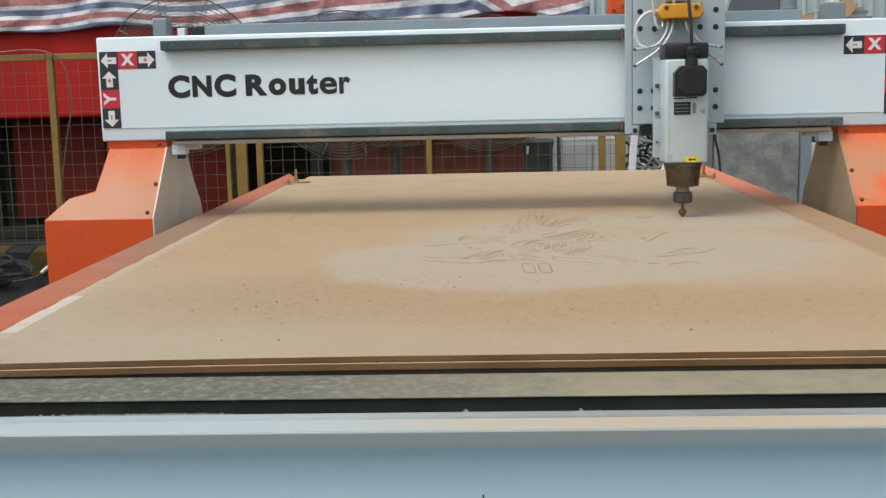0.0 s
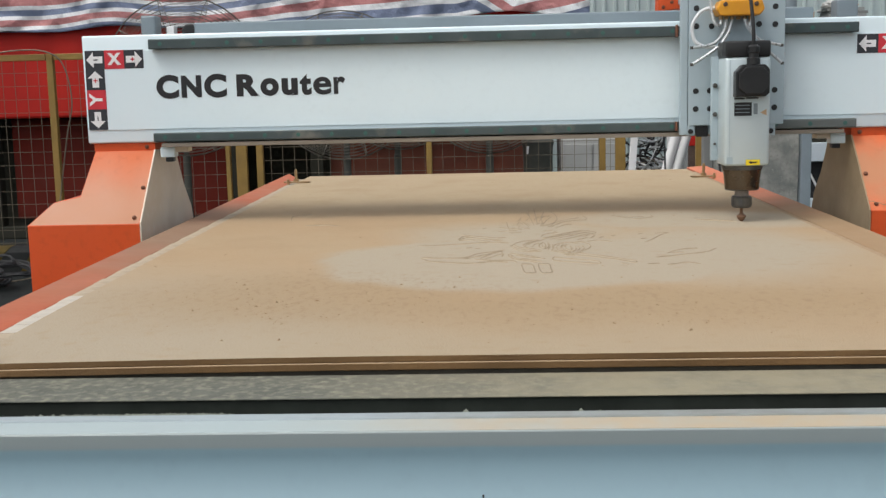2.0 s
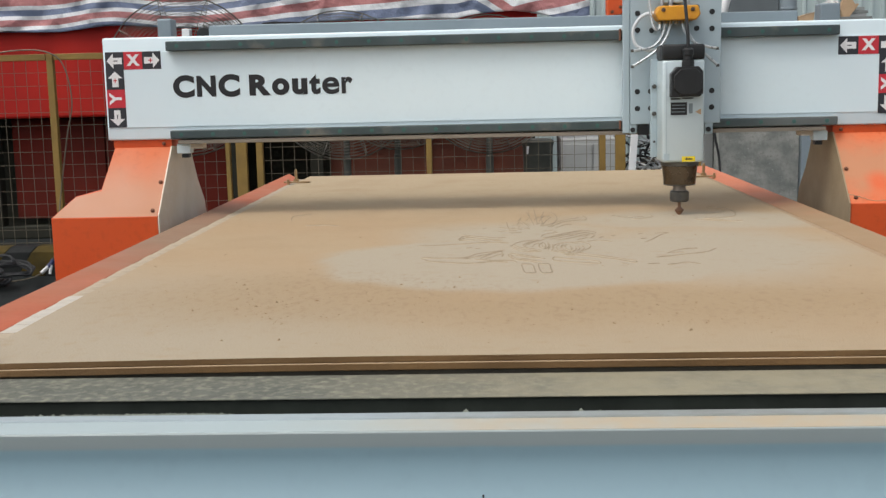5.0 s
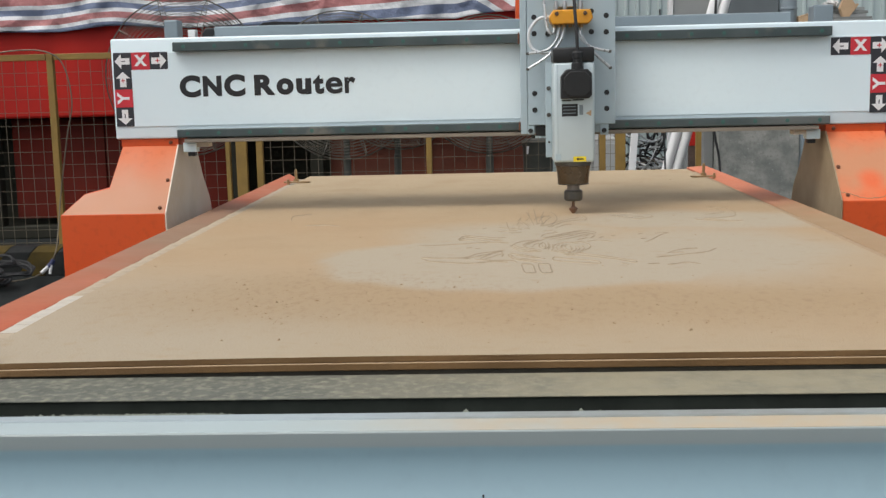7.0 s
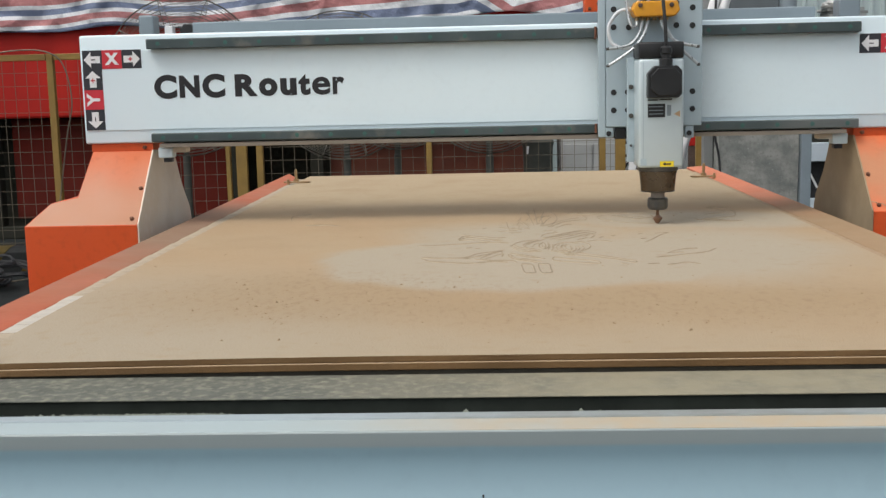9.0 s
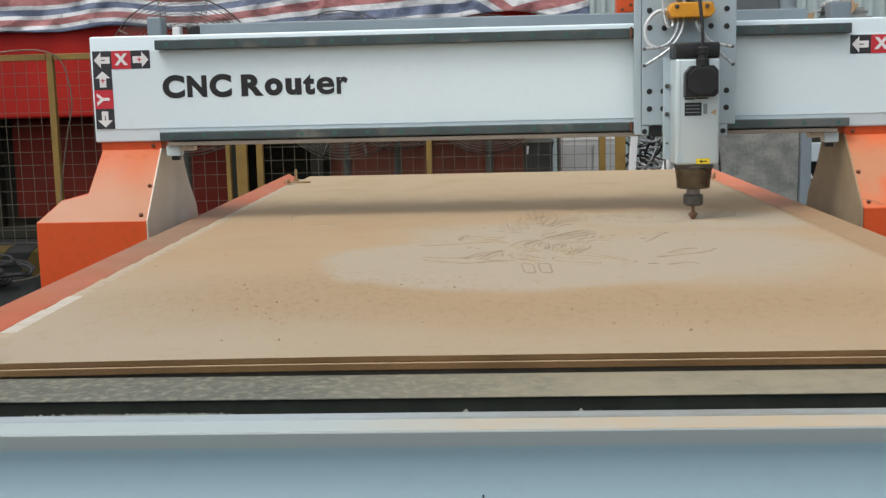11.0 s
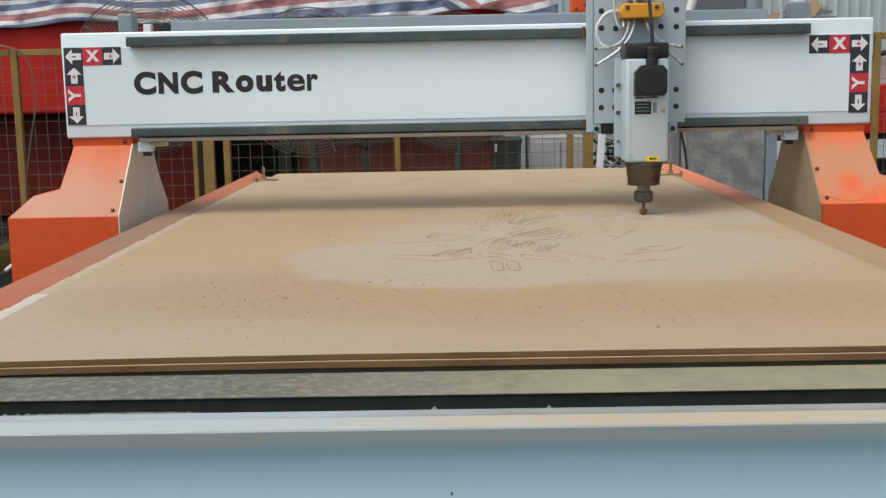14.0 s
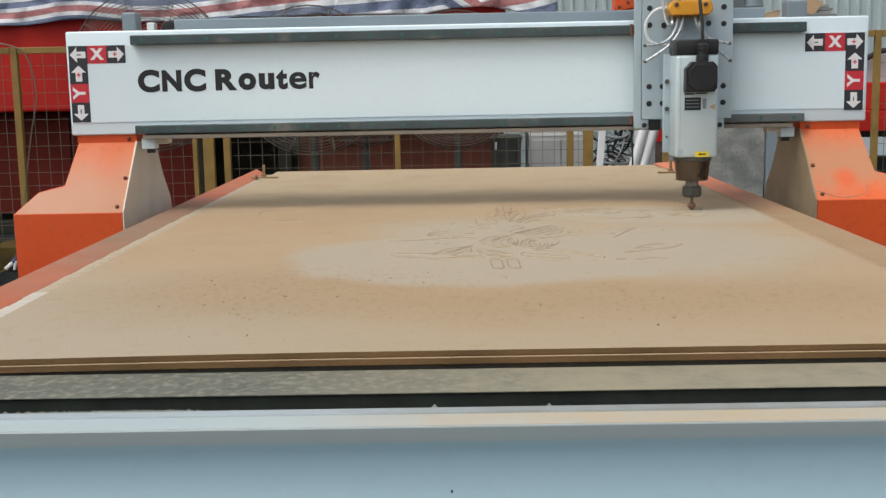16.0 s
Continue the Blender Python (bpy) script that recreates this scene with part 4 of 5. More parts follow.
def foot(mirror, panel_mat, panel_label, slant_mat):
    X = (lambda v: 2 * MID - v) if mirror else (lambda v: v)
    out = [(-0.390, 0.42), (-0.150, 0.42), (-0.150, 0.863), (-0.146, 1.0105), (-0.281, 1.0105), (-0.291, 0.919), (-0.346, 0.907), (-0.390, 0.863)]
    bm = bmesh.new()
    fr = [bm.verts.new((X(x), 1.235 + max(0.0, z - 0.863) * 0.93, z)) for x, z in out]
    bk = [bm.verts.new((X(x), 1.62 if z < 0.9 else 1.50, z)) for x, z in out]
    bm.faces.new((fr[0], fr[1], fr[2], fr[7]))
    slant = bm.faces.new((fr[7], fr[2], fr[3], fr[4], fr[5], fr[6]))
    bm.faces.new(bk[::-1])
    for i in range(8):
        j = (i + 1) % 8
        bm.faces.new((fr[i], fr[j], bk[j], bk[i]))
    bmesh.ops.recalc_face_normals(bm, faces=bm.faces)
    slant.material_index = 1
    bmesh.ops.bevel(bm, geom=bm.edges[:], offset=0.0013, segments=2, affect="EDGES", profile=0.5)
    cover = part("foot_cover", bm, [orange, slant_mat], gantry, "orange sheet-metal foot cover with slanted front")
    lo, hi = sorted((X(-0.283), X(-0.147)))
    part("foot_head", box((lo, 1.3722, 1.0102), (hi, 1.455, 1.0272), 0.0006), orange, cover, "clean orange upper edge")
    prof = [(1.2325, 0.72), (1.2325, 0.866), (1.3685, 1.0125), (1.528, 1.003), (1.551, 0.965), (1.583, 0.918), (1.640, 0.860), (1.655, 0.82), (1.645, 0.72)]
    a, b = sorted((X(-0.1485), X(-0.1455)))
    part("inner_panel", prism(prof, "x", a, b), panel_mat, gantry, panel_label)
    for x, y, z in ((-0.163, 1.2460, 0.875), (-0.157, 1.3003, 0.9335), (-0.165, 1.3722, 1.0180)):
        bolt = part("foot_bolt", lathe([(0.0046, 0), (0.0046, 0.003), (0.0025, 0.005)], 8), rust_red, cover)
        bolt.matrix_basis = pose(X(x), y, z, 46 if z < 1.0 else 90)
    a, b = sorted((X(-0.136), X(-0.104)))
    part("limit_block", box((a, 1.372, 0.994), (b, 1.402, 1.0165), 0.002), white, gantry, "small white plastic block")
    a, b = sorted((X(-0.104), X(-0.075)))
    part("limit_bracket", box((a, 1.375, 1.005), (b, 1.41, 1.0165), 0.001), panel_dusty, gantry)
    a, b = sorted((X(-0.126), X(-0.109)))
    part("sensor", box((a, 1.376, 0.984), (b, 1.396, 0.9935), 0.001), black_plastic, gantry)


foot(False, panel_dusty, "pale inner foot panel filmed with dust", slant_left)
foot(True, panel_brown, "inner foot panel brown with sawdust", slant_right)
lie = curve_points([(1.370, 0.882, 0), (1.395, 0.876, 0), (1.42, 0.869, 0), (1.455, 0.870, 0), (1.478, 0.878, 0), (1.487, 0.895, 0)], 9)
lie = [(p.x, p.y + 0.0022 * noise.noise((p.x * 160, 0, 5))) for p in lie]
part("sawdust_ridge", tube([(x, 1.2348 + (z - 0.863) * 0.93, z) for x, z in lie], 0.0008, 6, 2), panel_brown, gantry, "thin ragged ridge of brown sawdust on the foot")

# ---- the carriage on the beam ----
carriage = thing("tool_carriage", label="grey steel carriage plate riding on the gantry's rails", category="machine carriage")
part("back_plate", box((0.888, 1.308, 1.023), (1.086, 1.322, 1.42), 0.002), plate_grey, carriage, "grey steel back plate")
part("edge_plate", box((0.8865, 1.296, 1.023), (0.9015, 1.3075, 1.42), 0.0015), plate_grey, carriage)
part("lug", box((0.9015, 1.296, 1.0215), (0.917, 1.3075, 1.0425), 0.0015), plate_grey, carriage)
part("lug", box((1.066, 1.296, 1.018), (1.084, 1.3075, 1.0425), 0.0015), plate_grey, carriage)
part("bearing_block", box((0.920, 1.298, 1.018), (0.945, 1.307, 1.0415), 0.002), black_plastic, carriage, "dark bearing block")
for z0 in (1.222, 1.026):
    for x0 in (0.905, 1.02):
        part("slide_block", box((x0, 1.322, z0), (x0 + 0.05, 1.3415, z0 + 0.028), 0.002), dark_grey, carriage)
for z0, z1 in ((1.226, 1.252), (1.030, 1.050)):
    part("wiper", box((0.8825, 1.3225, z0), (0.886, 1.341, z1), 0.001), rust_red, carriage, "dull red rail wiper")
cover = part("motor_cover", prism([(0.885, 1.2928), (0.928, 1.3010), (1.060, 1.3010), (1.060, 1.47), (0.885, 1.47)], "y", 1.604, 1.66, 0.002), orange, carriage, "orange motor cover behind the beam")
for x, z in ((0.896, 1.305), (0.916, 1.316)):
    part("cover_bolt", lathe([(0.0042, 0), (0.0042, 0.002), (0.002, 0.003)], 8), rust_red, cover).matrix_basis = pose(x, 1.604, z, 90)
part("cover_bracket", box((0.93, 1.3222, 1.31), (1.04, 1.6038, 1.335), 0.002), plate_grey, carriage)
for x, z in ((0.908, 1.030), (1.074, 1.028)):
    part("bolt", lathe([(0.0055, 0), (0.0055, 0.003), (0.003, 0.0035)], 12, (x, 1.296, z), "y"), black_plastic, carriage).matrix_basis = pose(0, 2 * 1.296 - 0.0005, 0) @ Matrix.Diagonal((1, -1, 1, 1))

# ---- the spindle on its lifting plate ----
spindle = thing("spindle", label="silver air-cooled router spindle on a drilled grey lifting plate", category="spindle")
plate = part("lifting_plate", box((0.9025, 1.2935, 1.0435), (1.0995, 1.3055, 1.42), 0.0015), plate_grey, spindle, "grey plate with rows of dark bolts")
head = None
for x, z in ((0.918, 1.284), (0.918, 1.248), (0.949, 1.247), (1.046, 1.249), (1.046, 1.294), (1.079, 1.284), (1.079, 1.248), (0.918, 1.115), (0.918, 1.078),
             (0.947, 1.115), (0.947, 1.078), (1.080, 1.114), (1.080, 1.078)):
    if head is None:
        head = part("plate_bolt", lathe([(0.0060, -0.001), (0.0060, 0.0012), (0.0050, 0.0016)], 14, (0, 0, 0), "y"), black_plastic, plate, smooth=False)
        head.matrix_basis = pose(x, 1.2936, z, 0, 0, 180)
    else:
        twin("plate_bolt", head, pose(x, 1.2936, z, 0, 0, 180), plate)
AX, AY = 0.9975, 1.210
part("mount", box((0.958, 1.250, 0.985), (1.037, 1.293, 1.176), 0.003), plate_grey, spindle)
flange = part("flange", box((0.9395, 1.236, 0.974), (0.9535, 1.2485, 1.184), 0.0015), plate_grey, spindle, "narrow grey mounting flange")
for z in (1.126, 1.068, 1.008):
    part("flange_bolt", lathe([(0.0048 if z > 1.05 else 0.0025, 0), (0.0048 if z > 1.05 else 0.0025, 0.004), (0.002, 0.0045)], 10), nut_steel, flange).matrix_basis = pose(0.9465, 1.236, z, 90)
part("housing", box((0.953, 1.166, 0.967), (1.0415, 1.252, 1.1805), 0.006, 3), spindle_grey, spindle, "silver aluminium housing", smooth=True)
part("housing_seam", box((0.9618, 1.1654, 0.972), (0.9630, 1.1662, 1.176)), plate_grey, spindle)
part("fan_cap", box((0.953, 1.166, 1.1807), (1.0415, 1.252, 1.2125), 0.0045, 3), black_plastic, spindle, "black plastic fan cap", smooth=True)
jb = [(x - 0.003, z - 0.004) for x, z in ((0.972, 1.108), (1.030, 1.108), (1.037, 1.115), (1.037, 1.160), (1.028, 1.170), (0.984, 1.170), (0.971, 1.156), (0.971, 1.109))]
junction = part("junction_box", prism(jb, "y", 1.140, 1.1655, 0.002), black_plastic, spindle, "black plastic junction box with cut corners")
oct_ = [(x - 0.003, z - 0.004) for x, z in ((0.9765, 1.125), (0.990, 1.1125), (1.022, 1.1125), (1.0345, 1.125), (1.0345, 1.152), (1.022, 1.1655), (0.990, 1.1655), (0.9765, 1.152))]
part("lid", prism(oct_, "y", 1.134, 1.1398, 0.0015), black_plastic, junction)
part("cable_gland", lathe([(0.013, 0), (0.013, 0.012), (0.010, 0.014), (0.010, 0.022), (0.012, 0.024), (0.012, 0.034), (0.007, 0.038)], 16, (1.004, 1.152, 1.166)), black_plastic, spindle, "black cable gland")
part("power_cable", tube([(1.004, 1.152, 1.20), (1.003, 1.154, 1.24), (1.000, 1.165, 1.29), (0.998, 1.19, 1.36), (0.998, 1.22, 1.42)], 0.0036, 10), cable_black, spindle, "black power cable")
plate_label = part("data_label", box((0.970, 1.1652, 1.064), (1.037, 1.1657, 1.104)), spindle_grey, spindle, "white and black data label")
part("dark_field", box((0.971, 1.1647, 1.066), (1.005, 1.1651, 1.0925)), black_plastic, plate_label)
for z, x0, x1 in ((1.0985, 0.971, 0.991), (1.0995, 0.994, 1.018)):
    part("print_bar", box((x0, 1.1647, z), (x1, 1.1651, z + 0.0028)), black_plastic, plate_label)
for z in (1.086, 1.079, 1.072):
    part("print_bar", box((0.973, 1.1643, z), (1.001, 1.1646, z + 0.0016)), post_grey, plate_label)
part("print_bar", box((1.0085, 1.1647, 1.069), (1.0165, 1.1651, 1.090)), post_grey, plate_label)
part("warning_triangle", prism([(1.022, 1.072), (1.034, 1.066), (1.034, 1.079)], "y", 1.1647, 1.1651), card, plate_label)
part("small_sticker", box((0.9575, 1.1652, 0.9715), (0.9690, 1.1656, 0.9850)), plate_grey, spindle, "faded grey sticker")
lab = part("direction_label", box((0.995, 1.1652, 0.9685), (1.0225, 1.1657, 0.9795)), yellow_label, spindle, "yellow label with a black arrow")
part("arrow_mark", prism([(1.001, 0.974), (1.006, 0.9775), (1.006, 0.9753), (1.017, 0.9753), (1.017, 0.9727), (1.006, 0.9727), (1.006, 0.9705)], "y", 1.1647, 1.1651), lettering_black, lab)
part("nose", lathe([(0.0335, 0.918), (0.0342, 0.921), (0.0345, 0.928), (0.0372, 0.952), (0.0385, 0.9568), (0.0385, 0.9578)], 32, (AX, AY, 0)), nose_steel, spindle, "bronze-tinted steel nose", smooth=True)
# added dark rings stand for shade at the nose's top and bottom
part("nose_top_shade", lathe([(0.0375, 0.9579), (0.0402, 0.9590), (0.0402, 0.9668)], 32, (AX, AY, 0)), nut_steel, spindle, "dark ring standing for the shade under the housing", smooth=True)
part("nose_bottom_shade", lathe([(0.0150, 0.9160), (0.0325, 0.9160), (0.0345, 0.9172), (0.0345, 0.9179)], 32, (AX, AY, 0)), nut_steel, spindle, "dark ring standing for the dim underside of the nose")
part("shaft", lathe([(0.0145, 0.902), (0.0145, 0.906), (0.0138, 0.908), (0.0138, 0.919)], 20, (AX, AY, 0)), shaft_steel, spindle, "dull steel shaft", smooth=True)
nut = [(0.0165, 0.8795), (0.0190, 0.8815), (0.0205, 0.885), (0.0205, 0.900), (0.0180, 0.9035)]
part("collet_nut", lathe(nut, 18, (AX, AY, 0)), nut_steel, spindle, "blackened collet nut")
part("cutter", lathe([(0.0006, 0.8475), (0.0045, 0.853), (0.0098, 0.8605), (0.0098, 0.8625), (0.0060, 0.8655), (0.0034, 0.868), (0.0032, 0.881)], 12, (AX, AY, 0)), copper, spindle, "copper-coloured V cutter")
mf = [(0.956, 1.265), (1.036, 1.265), (1.046, 1.277), (1.040, 1.296), (0.958, 1.296), (0.949, 1.279)]
manifold = part("oil_manifold", prism(mf, "y", 1.240, 1.2925, 0.003), manifold_yellow, spindle, "amber oil distributor block")
for x in (0.962, 0.973, 0.984, 0.997, 1.010, 1.021):
    part("fitting", lathe([(0.0045, 0), (0.0045, 0.006), (0.003, 0.007)], 8, (x, 1.262, 1.2585)), brass, manifold)
for x in (0.966, 0.985, 1.020):
    part("fitting", lathe([(0.005, 0), (0.005, 0.007), (0.0035, 0.020)], 8, (x, 1.262, 1.296)), steel, manifold)
runs = [[(0.962, 1.262, 1.2585), (0.960, 1.258, 1.248), (0.950, 1.256, 1.249), (0.944, 1.262, 1.27), (0.940, 1.27, 1.32), (0.940, 1.275, 1.40)],
        [(0.973, 1.262, 1.2585), (0.966, 1.258, 1.232), (0.945, 1.256, 1.210), (0.902, 1.252, 1.203)],
        [(0.984, 1.262, 1.2585), (0.975, 1.256, 1.230), (0.950, 1.252, 1.200), (0.902, 1.250, 1.169)],
        [(1.010, 1.262, 1.2585), (1.016, 1.258, 1.240), (1.040, 1.254, 1.215), (1.083, 1.252, 1.204)],
        [(1.021, 1.262, 1.2585), (1.020, 1.256, 1.242), (1.045, 1.254, 1.205), (1.084, 1.250, 1.168)]]
for r in runs:
    part("oil_tube", tube(r, 0.0033, 8), tube_grey, manifold, "thin grey oil tube")
    if r[-1][2] < 1.3:
        part("tube_tip", lathe([(0.0034, -0.003), (0.0039, 0.0), (0.0034, 0.003)], 8, r[-1]), nut_steel, manifold, "dark steel tube end")
for x, z in ((0.966, 1.2875), (1.028, 1.2875)):
    part("manifold_bolt", lathe([(0.0046, 0), (0.0046, 0.003), (0.003, 0.0038)], 10), rust_brown, manifold).matrix_basis = pose(x, 1.240, z, 90)
part("manifold_bracket", box((0.970, 1.262, 1.3025), (1.012, 1.2928, 1.345), 0.002), plate_grey, manifold, "grey bracket above the oil distributor")
part("oil_tube", tube([(0.950, 1.266, 1.283), (0.925, 1.268, 1.277), (0.906, 1.268, 1.25), (0.910, 1.268, 1.218), (0.930, 1.266, 1.205), (0.952, 1.264, 1.204)], 0.0036, 8), tube_white, manifold, "looped white tube")


# ---- the fence behind ----
FY = 5.9
fence = thing("mesh_fence", label="ochre steel fence with grey welded wire mesh", category="fence")
for x, w in ((-2.155, 0.042), (-1.06, 0.028), (-0.975, 0.068), (-0.86, 0.042), (0.205, 0.034), (1.281, 0.038), (1.391, 0.062), (1.876, 0.042), (3.160, 0.036)):
    part("post", box((x - w / 2, FY - 0.02, 0.0), (x + w / 2, FY + 0.02, 1.376), 0.003), fence_yellow, fence)
for x0, x1 in ((-4.2, -2.18), (-2.13, -1.08), (-0.83, 0.185), (0.225, 1.26), (1.90, 3.137), (3.183, 4.6)):
    part("top_rail", box((x0, FY - 0.018, 1.335), (x1, FY + 0.018, 1.374), 0.003), fence_yellow, fence)
up = None
for x0, x1, first, pitch in ((-4.2, -2.18, -2.39, 0.0766), (-2.13, -1.08, -1.98, 0.0766), (-0.83, 0.185, -0.791, 0.0745), (0.225, 1.26, 0.2883, 0.0746),
                             (1.305, 1.355, 1.33, 0.0746), (3.183, 4.6, 3.22, 0.0746)):
    x = first - pitch * math.floor((first - x0) / pitch)
    while x < x1:
        if up is None:
            up = part("upright_wire", box((-0.0013, -0.0013, 0.10), (0.0013, 0.0013, 1.335)), wire_grey, fence)
            up.location = (x, FY - 0.004, 0)
        else:
            twin("upright_wire", up, pose(x, FY - 0.004, 0), fence)
        x += pitch
for x0, x1 in ((-4.2, -1.08), (-0.84, 1.37), (3.18, 4.6)):
    for i in range(15):
        z = 0.681 + 0.0827 * (i - 7)
        part("cross_wire", box((x0, FY + 0.0, z - 0.0014), (x1, FY + 0.003, z + 0.0014)), wire_grey, fence)

for i in range(14):
    x = -4.22 + 0.167 * i
    k = thing("kerb_block", label="dark yellow painted kerb block" if i % 2 else "black painted kerb block", category="kerb block", group="striped kerb under the fence")
    pr = [(5.70, 0), (5.72, 0.15), (5.78, 0.18), (5.86, 0.18), (5.86, 0)]
    bm = prism(pr, "x", x, x + 0.1655, 0.004)
    for v in bm.verts:
        v.co.x += 0.6 * v.co.z
    part("block", bm, kerb_yellow if i % 2 else kerb_black, k)

heap = thing("cable_heap", label="heap of black cables on the floor by the fence", category="cables")
rnd = random.Random(11)
for i in range(20):
    cx, cy, r = rnd.uniform(-2.75, -2.22), rnd.uniform(5.05, 5.5), rnd.uniform(0.06, 0.22)
    pts = []
    for k in range(22):
        a = k * 0.62 + i
        pts.append((cx + r * math.cos(a) * rnd.uniform(0.85, 1.1), cy + r * 0.7 * math.sin(a), 0.012 + 0.006 * i + 0.02 * rnd.random() + max(0, 0.03 * math.sin(a))))
    part("cable", tube(pts, rnd.choice((0.006, 0.008, 0.009)), 6, 4), cable_black, heap)
part("cable", tube([(-2.75, 5.2, 0.012), (-2.45, 5.35, 0.012), (-2.25, 5.52, 0.014), (-2.175, 5.60, 0.045), (-2.135, 5.63, 0.10), (-2.105, 5.66, 0.20), (-2.130, 5.84, 0.477), (-2.064, 5.845, 0.85), (-2.018, 5.85, 1.077), (-2.06, 5.86, 1.30), (-2.16, 5.86, 1.385), (-2.35, 5.87, 1.40), (-2.6, 5.88, 1.37)], 0.0045, 8), wire_grey, heap, "thin pale cable led up the fence")
part("plug", tube([(-2.186, 5.585, 0.038), (-2.170, 5.60, 0.055), (-2.150, 5.61, 0.072)], 0.012, 8), pipe_white, heap, "white cable plug")
part("plug", tube([(-2.138, 5.60, 0.030), (-2.134, 5.605, 0.055), (-2.128, 5.61, 0.085)], 0.009, 8), pipe_white, heap, "white cable plug")
part("sleeve", tube([(-2.148, 5.605, 0.075), (-2.130, 5.615, 0.092), (-2.118, 5.62, 0.115)], 0.014, 8), blue_plastic, heap, "dark blue plug sleeve")


# ---- behind the fence: fans, red machine, tarpaulin ----
def fan(x, y, z, r, turn, yaw, name_label):
    f = thing("pedestal_fan", (x, y, 0), label=name_label, category="fan", group="large fans behind the fence")
    f.rotation_euler.z = radians(yaw)
    cage = bmesh.new()
    for side in (-1, 1):
        for k in range(1, 25):
            q = k / 24
            rr, d = r * q, side * 0.11 * math.sqrt(max(0.0, 1 - q ** 3))
            tube([(rr * math.cos(a), d, z + rr * math.sin(a)) for a in [2 * math.pi * j / 36 for j in range(37)]], 0.0020 if k < 24 else 0.006, 4, 1, bm=cage)
        for k in range(10):
            a = 2 * math.pi * k / 10
            tube([(r * q * math.cos(a), side * 0.112 * math.sqrt(max(0.0, 1 - q ** 3)), z + r * q * math.sin(a)) for q in (0.1, 0.4, 0.7, 0.9, 1.0)], 0.003, 4, 2, bm=cage)
    tagged(part("cage", cage, fan_grey, f), "round cage of fine grey wire", kind="stuff")
    for k in range(3):
        bl = bmesh.new()
        a0 = 2 * math.pi * k / 3 + turn
        grid = []
        for i in range(6):
            row = []
            for j in range(5):
                q, w = 0.14 + 0.46 * i / 5, (j / 4 - 0.5) * (0.6 + 0.35 * i / 5)
                a = a0 + w
                row.append(bl.verts.new((r * q * math.cos(a), 0.05 * w * 2, z + r * q * math.sin(a))))
            grid.append(row)
        for i in range(5):
            for j in range(4):
                bl.faces.new((grid[i][j], grid[i + 1][j], grid[i + 1][j + 1], grid[i][j + 1]))
        bmesh.ops.solidify(bl, geom=bl.faces[:], thickness=0.004)
        part("blade", bl, dark_grey, f)
    part("motor", lathe([(0.05, -0.14), (0.09, -0.10), (0.09, 0.10), (0.06, 0.14)], 18, (0, 0, z), "y"), dark_grey, f)
    part("pole", lathe([(0.028, 0.04), (0.028, z * 0.55), (0.022, z * 0.56), (0.022, z - 0.08)], 14, (0, 0.13, 0)), bin_dark, f)
    part("base", lathe([(0.28, 0), (0.28, 0.02), (0.24, 0.035), (0.04, 0.06)], 28, (0, 0.13, 0)), fan_grey, f)
    return f


fan(-1.485, 6.6, 1.22, 0.54, 0.52, 28, "large dark wire-caged pedestal fan turned aside")
fan(-0.43, 6.7, 1.135, 0.51, 0.52, 0, "large dark wire-caged pedestal fan")
fan(-0.06, 7.0, 1.13, 0.46, 0.52, 15, "dark wire-caged pedestal fan standing behind the others")
fan(0.58, 6.75, 1.12, 0.475, 0.52, 0, "large dark wire-caged pedestal fan")

red = thing("red_machine", label="long red painted machine housing with dark open lower bay", category="machine")
part("upper_housing", box((-4.6, 7.4, 0.94), (0.95, 8.6, 1.69), 0.02), red_paint, red, "bright red upper housing")
# the housing's shadow is also put into the bay's dark colours
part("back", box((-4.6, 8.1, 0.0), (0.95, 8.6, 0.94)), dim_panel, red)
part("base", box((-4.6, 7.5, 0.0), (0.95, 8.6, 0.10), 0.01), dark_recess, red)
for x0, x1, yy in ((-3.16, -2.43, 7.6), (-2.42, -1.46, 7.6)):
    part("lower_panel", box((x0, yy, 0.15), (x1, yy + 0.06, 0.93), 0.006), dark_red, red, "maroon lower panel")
part("lower_panel", box((-0.66, 7.62, 0.10), (0.90, 7.68, 0.93), 0.01), brown_red, red, "hazy red-brown lower panel")
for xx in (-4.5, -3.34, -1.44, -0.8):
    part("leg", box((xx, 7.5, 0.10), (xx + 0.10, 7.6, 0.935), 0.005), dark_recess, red)


